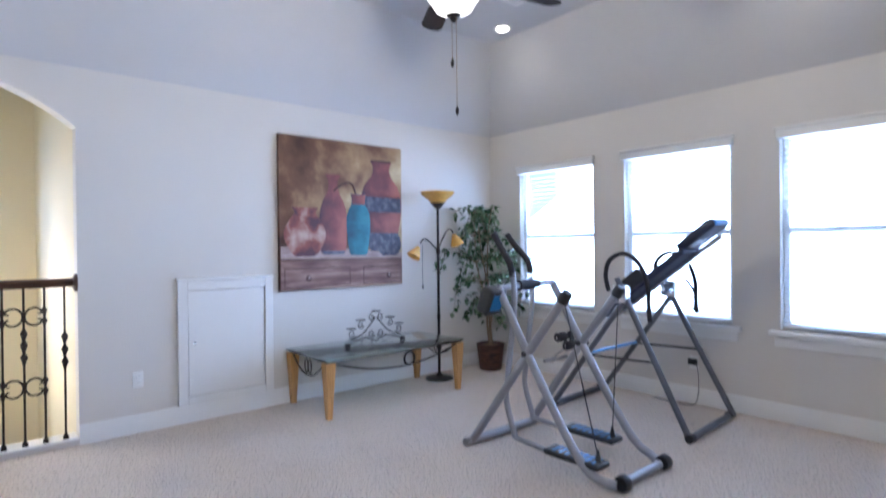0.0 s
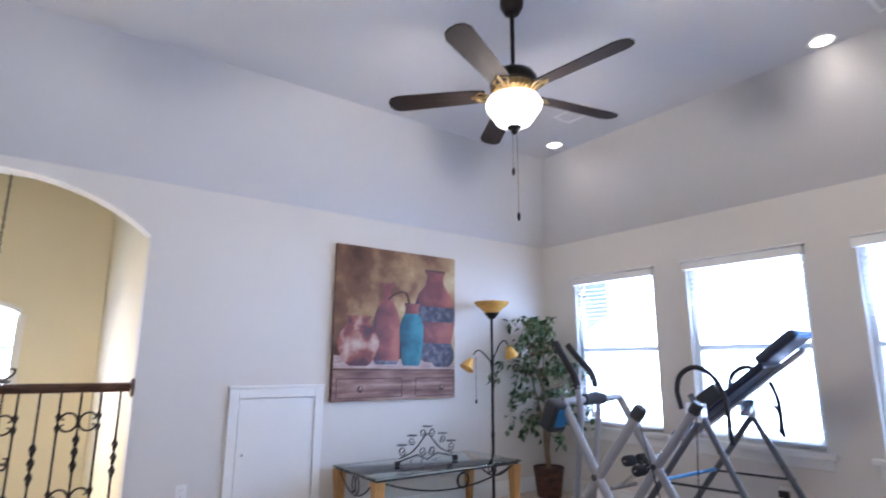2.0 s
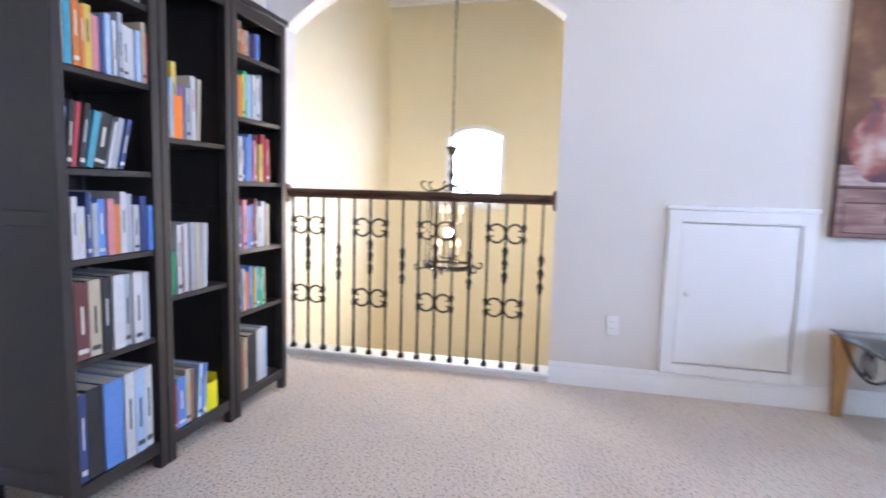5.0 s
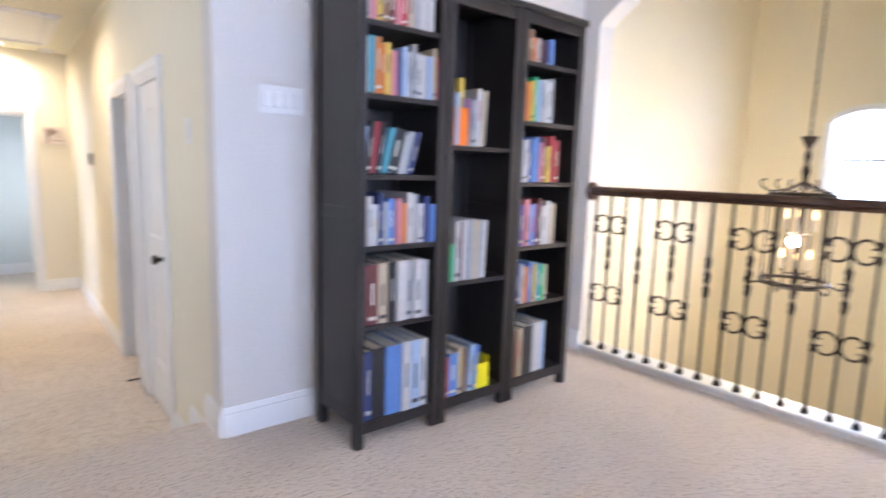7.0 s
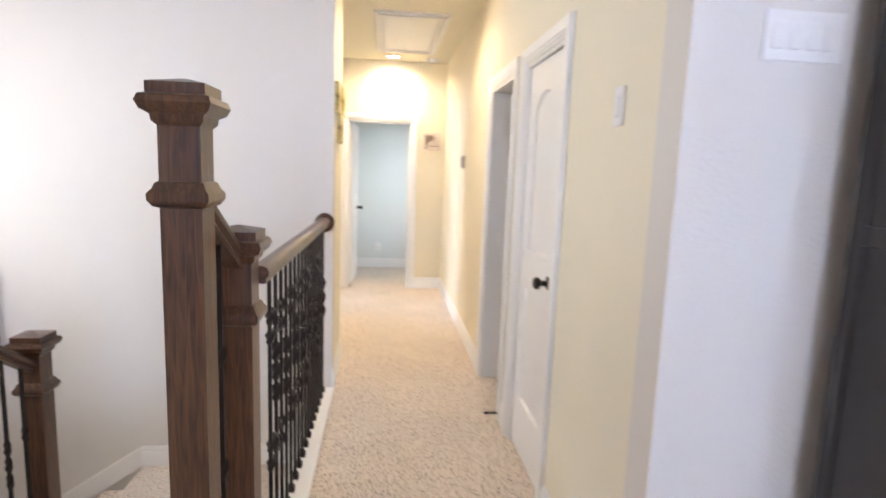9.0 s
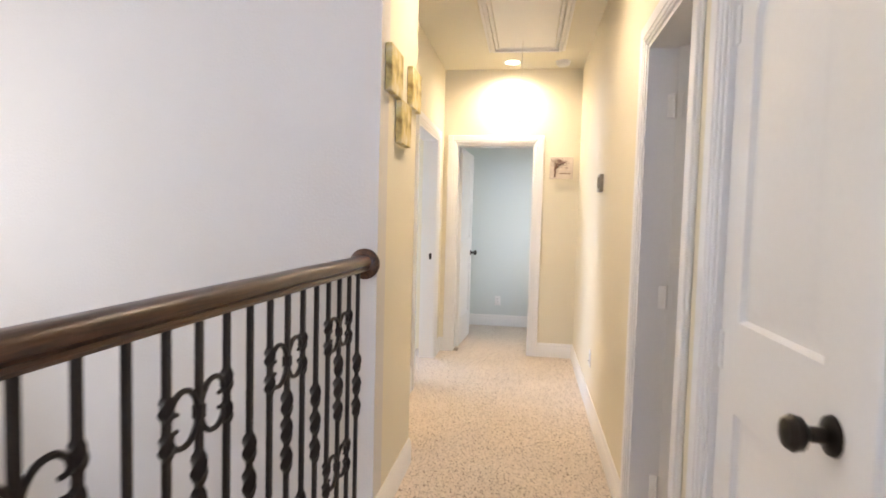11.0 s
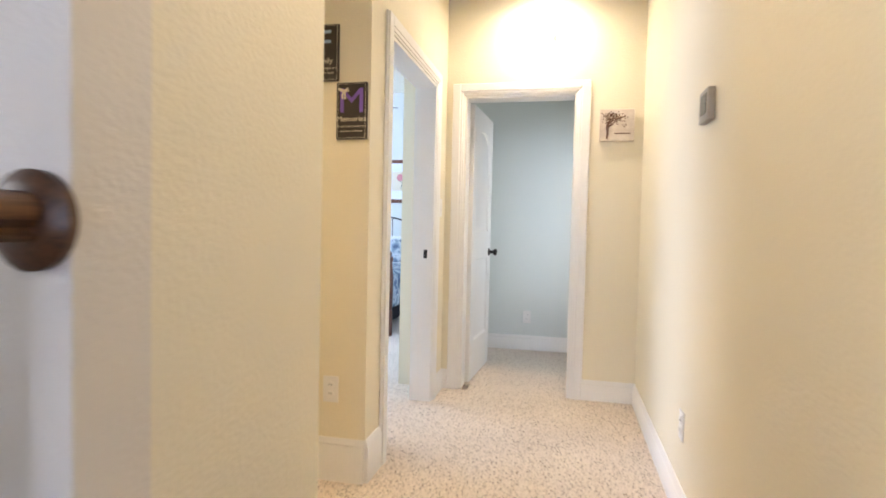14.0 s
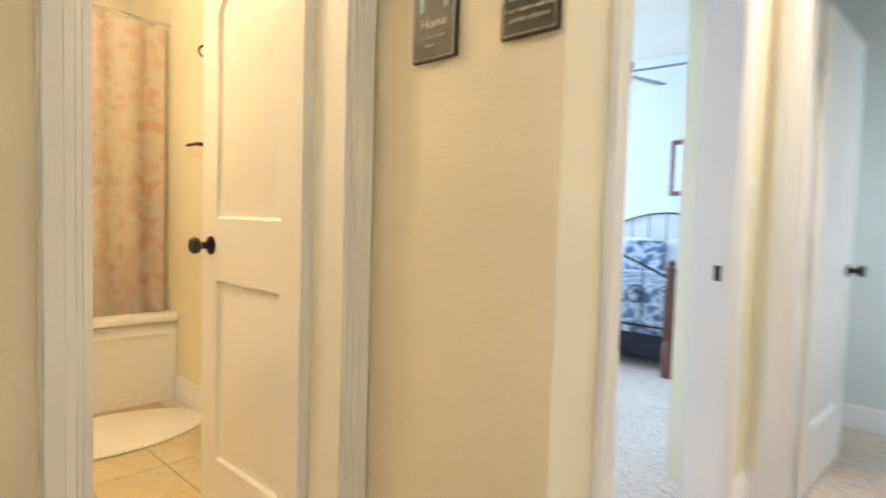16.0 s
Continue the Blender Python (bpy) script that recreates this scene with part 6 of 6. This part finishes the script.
plaque(Matrix.Translation((-4.016, 9.9, 1.15)) @ Matrix.Diagonal((1.03, 1, 0.91, 1)), "H", ("pale teal", (0.28, 0.42, 0.44)), "Home", ["is where your", "heart  is"])
plaque(Matrix.Translation((-3.882, 9.9, 1.405)) @ Matrix.Diagonal((1.03, 1, 0.91, 1)), "F", ("pale blue", (0.28, 0.42, 0.62)), "Family", ["where life begins and", "love  never ends"])
plaque(Matrix.Translation((-3.75, 9.9, 1.155)) @ Matrix.Diagonal((1.03, 1, 0.91, 1)), "M", ("purple", (0.22, 0.12, 0.52)), "Memories", ["fill our hearts with love", "and last a lifetime"])

plaque(Matrix.Translation((-4.15, 9.9, 1.385)) @ Matrix.Diagonal((1.03, 1, 0.91, 1)), "B", ("red", (0.45, 0.05, 0.03)), "Blessed", [])

OCHRE = noise_paint("ochre_canvas", [(0.3, (0.25, 0.17, 0.05)), (0.5, (0.62, 0.50, 0.20)), (0.7, (0.72, 0.66, 0.48))], 14)
for y, z in ((8.255, 1.485), (8.445, 1.30), (8.665, 1.50)):
    cv = thing("canvas_print", "small ochre canvas print on the hall wall", "picture", turn_wall(HX0, y, z, "+x"), "small canvas prints")
    part("canvas", bm_box(0, -0.03, 0, 0.205, -0.002, 0.19, 0.003, 1), OCHRE, cv)

tr = thing("tree_picture", "small square canvas of a brown tree", "picture", turn_wall(-2.645, HY1, 1.37, "-y"))
part("canvas", bm_box(0, -0.03, 0, 0.215, -0.001, 0.205, 0.003, 1), noise_paint("sand_canvas", [(0.3, (0.58, 0.50, 0.42)), (0.7, (0.72, 0.64, 0.55))], 20), tr)
TREEM = plain("brown_print", (0.16, 0.085, 0.055), 0.7)
trunk = bm_tube(smooth([(0.045, -0.031, 0.015), (0.05, -0.031, 0.06), (0.045, -0.031, 0.09), (0.06, -0.031, 0.13)], 4), 0.007, 5)
rr = random.Random(3)
for k in range(7):
    bm_add(trunk, bm_tube([(0.05, -0.031, 0.075 + 0.004 * k), (0.05 + rr.uniform(-0.03, 0.06), -0.031, 0.12 + rr.uniform(-0.01, 0.02)), (0.06 + rr.uniform(-0.05, 0.10), -0.031, 0.165 + rr.uniform(-0.03, 0.02))], 0.0022, 4))
part("painted_trunk", trunk, TREEM, tr)
lf = bmesh.new()
for k in range(120):
    x, z = 0.085 + rr.gauss(0, 0.036), 0.15 + rr.gauss(0, 0.024)
    if 0.01 < x < 0.2 and z < 0.197:
        bm_add(lf, bm_prism(arc(x, z, 0.0042, 0, 300, 5), -0.0008), pose(0, -0.0302, 0))
part("painted_leaves", lf, TREEM, tr)
part("painted_line", bm_box(0.09, -0.0312, 0.045, 0.19, -0.030, 0.052), TREEM, tr, "lettering as a plain bar")

art = thing("wall_sculpture", "dark rippled wooden relief hung over the stairs", "wall art", turn_wall(-5.95, 8.2, -0.19, "-y"))
rp = bmesh.new()
for i in range(8):
    for j in range(5):
        bm_add(rp, bm_box(0.10 * j, -0.03 - 0.022 * ((i + j) % 2), 0.075 * i, 0.10 * j + 0.1, -0.003, 0.075 * i + 0.072, 0.012, 2))
part("relief", rp, wood("charred_wood", (0.02, 0.014, 0.01), (0.10, 0.065, 0.04), 6, 0.5), art)


# ---- bedroom ----
BEDX, BEDY = -4.62, 13.07
FABRIC = noise_paint("blue_paisley", [(0.38, (0.07, 0.12, 0.20)), (0.48, (0.32, 0.42, 0.50)), (0.52, (0.62, 0.68, 0.72)), (0.6, (0.12, 0.18, 0.28))], 9, 0.9)
LINEN = plain("white_linen", (0.78, 0.82, 0.86), 0.9, 0, 0.05, 30, 0.3)
CHERRY = wood("cherry_post", (0.07, 0.022, 0.012), (0.18, 0.06, 0.03), 4, 0.35)
SKIRT = plain("black_bed_skirt", (0.015, 0.016, 0.025), 0.9)


def bed():
    ob = thing("bed", "iron bed with cherry posts and a blue paisley quilt", "bed", pose(BEDX, BEDY, HF))
    w, ln = -1.55, 1.95
    part("box_spring", bm_box(w, 0.05, 0.12, 0, ln, 0.34, 0.02, 2), SKIRT, ob, "dark bed skirt")
    qt = bm_box(w - 0.03, 0.04, 0.27, 0.05, ln - 0.35, 0.66, 0.06, 4)
    part("quilt", qt, FABRIC, ob, "blue and white paisley quilt")
    part("sheet", bm_box(w, ln - 0.6, 0.34, 0.02, ln, 0.665, 0.05, 3), LINEN, ob, "white folded sheet")
    for x, m in ((-0.38, LINEN), (-1.15, LINEN)):
        pl = part("pillow", bm_box(-0.33, -0.11, -0.2, 0.33, 0.11, 0.2, 0.095, 5), m, ob, "white pillow", pose(x, ln - 0.17, 0.80, -32))
    for x in (-0.26, -0.85):
        part("pillow", bm_box(-0.22, -0.08, -0.18, 0.22, 0.08, 0.18, 0.075, 5), FABRIC, ob, "blue patterned cushion", pose(x, ln - 0.36, 0.80, -35, 0, 12))
    for x in (0.02, w - 0.02):
        for y, h in ((0.0, 0.86), (ln + 0.02, 1.15)):
            part("bedpost", bm_turned([(0.042, 0), (0.042, 0.25), (0.03, 0.27), (0.042, 0.30), (0.045, 0.6), (0.03, h - 0.1), (0.042, h - 0.08), (0.042, h - 0.05), (0.02, h - 0.03), (0.03, h - 0.01), (0.004, h + 0.02)], 16), CHERRY, ob, "turned cherry wood bedpost", pose(x, y, 0))
    for y, z0, z1 in ((0.0, 0.36, 0.74), (ln + 0.02, 0.6, 1.05)):
        curve = [(w * t, y, z1 + 0.22 * math.sin(math.pi * t)) for t in [i / 18 for i in range(19)]]
        part("top_rail", bm_tube(curve, 0.010, 7), IRON, ob)
        part("low_rail", bm_tube([(0, y, z0), (w, y, z0)], 0.010, 7), IRON, ob)
        for i in range(1, 8):
            t = i / 8
            part("spindle", bm_tube([(w * t, y, z0), (w * t, y, z1 + 0.2 * math.sin(math.pi * t))], 0.006, 6), IRON, ob)
        for i in range(4):
            part("scroll", bm_tube([(w * (0.16 + 0.22 * i) + a, y, (z0 + z1) / 2 + 0.04 + b) for a, b in spiral(0, 0, 0.085, 30 + 60 * i, 1.4)], 0.006, 6), IRON, ob)
    return ob


bed()
fp = thing("framed_print", "framed flower print over the bed", "picture", turn_wall(-5.40, 15.1, 1.12, "-y"))
part("frame", bm_box(0, -0.03, 0, 0.62, -0.002, 0.60, 0.008, 2), CHERRY, fp)
part("mat", bm_box(0.05, -0.0325, 0.05, 0.57, -0.029, 0.55), LINEN, fp)
part("print", bm_box(0.17, -0.034, 0.17, 0.45, -0.032, 0.43), CREAM, fp)
part("flower", bm_prism(arc(0.29, 0.35, 0.05, 0, 330, 9), -0.001), COVM["pink"], fp, "", pose(0, -0.0342, 0))
part("stalk", bm_tube([(0.29, -0.0345, 0.31), (0.32, -0.0345, 0.28), (0.30, -0.0345, 0.20)], 0.004, 5), LEAF, fp)


def bed_fan():
    ob = thing("ceiling_fan", "white-lit bedroom ceiling fan with dark blades", "fan", pose(-5.35, 13.62, HC + 0.25))
    part("canopy", bm_turned([(0.02, -0.06), (0.06, -0.04), (0.065, 0)], 18), BRONZE, ob)
    part("downrod", bm_turned([(0.012, -0.4), (0.012, -0.04)], 10), BRONZE, ob)
    part("motor", bm_turned([(0.05, -0.56), (0.12, -0.53), (0.13, -0.45), (0.05, -0.40)], 20), BRONZE, ob)
    part("bowl", bm_turned([(0.12, -0.57), (0.13, -0.61), (0.06, -0.70), (0.01, -0.71)], 20), TRIM, ob)
    for k in range(5):
        bm = bm_prism([(0.14, -0.05), (0.6, -0.065), (0.63, 0), (0.6, 0.065), (0.14, 0.05)], 0.008)
        bm.transform(pose(0, 0, 0, -90))
        part("blade", bm, GUN, ob, "", pose(0, 0, -0.52, 0, 0, 4 + 72 * k) @ pose(0, 0, 0, 10))


bed_fan()

# ---- bathroom ----
TX = -6.50
tub = thing("bathtub", "white alcove bathtub with an apron front", "bathtub", pose(TX, 8.46, HF))
part("apron", bm_box(-0.06, 0, 0, 0, 1.837, 0.47, 0.008, 2), TRIM, tub)
part("rim", bm_box(-0.10, 0, 0.47, 0.025, 1.837, 0.52, 0.018, 3), TRIM, tub)
part("basin", bm_box(-0.795, 0, 0, -0.70, 1.837, 0.52, 0.018, 3), TRIM, tub)
part("basin_floor", bm_box(-0.70, 0, 0, -0.06, 1.837, 0.12), TRIM, tub)
part("apron_line", bm_box(-0.002, 0.03, 0.39, 0.006, 1.81, 0.41, 0.002, 1), TRIM, tub)
part("skirting", bm_box(-0.002, 0, 0, 0.014, 1.837, 0.05, 0.003, 1), TRIM, tub)


def curtain():
    ob = thing("shower_curtain", "orange and cream patterned shower curtain on a rod", "curtain", pose(TX, 0, HF))
    bm = bmesh.new()
    n, z0, z1 = 76, 0.42, 2.20
    rows = []
    for j in range(9):
        t = j / 8
        rows.append([bm.verts.new((-0.115 + 0.03 * (1 - 0.3 * t) * math.sin(i * 0.75 + 0.6 * t) + 0.012 * math.sin(i * 0.31), 8.5 + 1.76 * i / n, z0 + (z1 - z0) * t + (0.02 * math.sin(i * 0.2) if j == 0 else 0))) for i in range(n + 1)])
    for a, b in zip(rows, rows[1:]):
        for i in range(n):
            bm.faces.new((a[i], a[i + 1], b[i + 1], b[i]))
    bmesh.ops.solidify(bm, geom=bm.faces[:], thickness=0.002)
    m = noise_paint("patterned_curtain", [(0.38, (0.80, 0.56, 0.40)), (0.46, (0.86, 0.77, 0.66)), (0.53, (0.86, 0.77, 0.66)), (0.60, (0.84, 0.64, 0.49))], 9, 0.85)
    part("cloth", bm, m, ob)
    part("rod", bm_tube([(-0.115, 8.465, z1 + 0.03), (-0.115, 10.295, z1 + 0.03)], 0.012, 8), CHROME, ob)
    for i in range(14):
        y = 8.53 + 0.128 * i
        part("curtain_ring", bm_tube([(-0.115 + 0.02 * math.cos(a), y, z1 + 0.02 + 0.022 * math.sin(a)) for a in [2 * math.pi * k / 10 for k in range(10)]], 0.0025, 5, True), CHROME, ob)


curtain()
mt = bm_turned([(0.45, 0), (0.455, 0.008), (0.44, 0.016), (0.05, 0.018)], 40)
mt.transform(Matrix.Diagonal((0.62, 1, 1, 1)))
solid("bath_mat", mt, plain("white_bath_mat", (0.80, 0.78, 0.74), 0.95, 0, 0.05, 150, 0.6), "white oval bath mat beside the tub", "mat", "thing", pose(-6.12, 9.82, HF + 0.001))
tw = thing("towel_bar", "dark bronze towel bar on the bathroom wall", "towel bar", turn_wall(-6.12, 10.30, 1.15, "-y"))
part("post", bm_turned([(0.024, 0), (0.02, 0.01), (0.010, 0.02), (0.010, 0.06)], 12), BRONZE, tw, "", pose(0, 0, 0, 90))
part("bar", bm_tube([(0, -0.06, 0), (-0.115, -0.06, 0)], 0.009, 8), BRONZE, tw)
rh = thing("robe_hook", "dark bronze robe hook on the bathroom wall", "hook", turn_wall(-6.12, 10.30, 1.66, "-y"))
part("plate", bm_box(-0.012, -0.008, -0.05, 0.012, -0.001, 0.05, 0.003, 1), BRONZE, rh)
part("hook", bm_tube(smooth([(0, -0.006, 0.02), (0, -0.04, 0.01), (0, -0.05, -0.02), (0, -0.03, -0.04)], 4), 0.006, 7), BRONZE, rh)

# bathroom floor tiles
tile = mesh_of("tile", bm_box(-0.148, -0.148, 0, 0.148, 0.148, 0.006, 0.0015, 1), TILE)
bf = bpy.data.objects["bath_floor"]
for i in range(8):
    for j in range(5):
        t = new("tile", tile)
        t.parent = bf
        t.matrix_basis = pose(-6.35 + 0.3 * i, 8.845 + 0.3 * j, HF - 0.006)
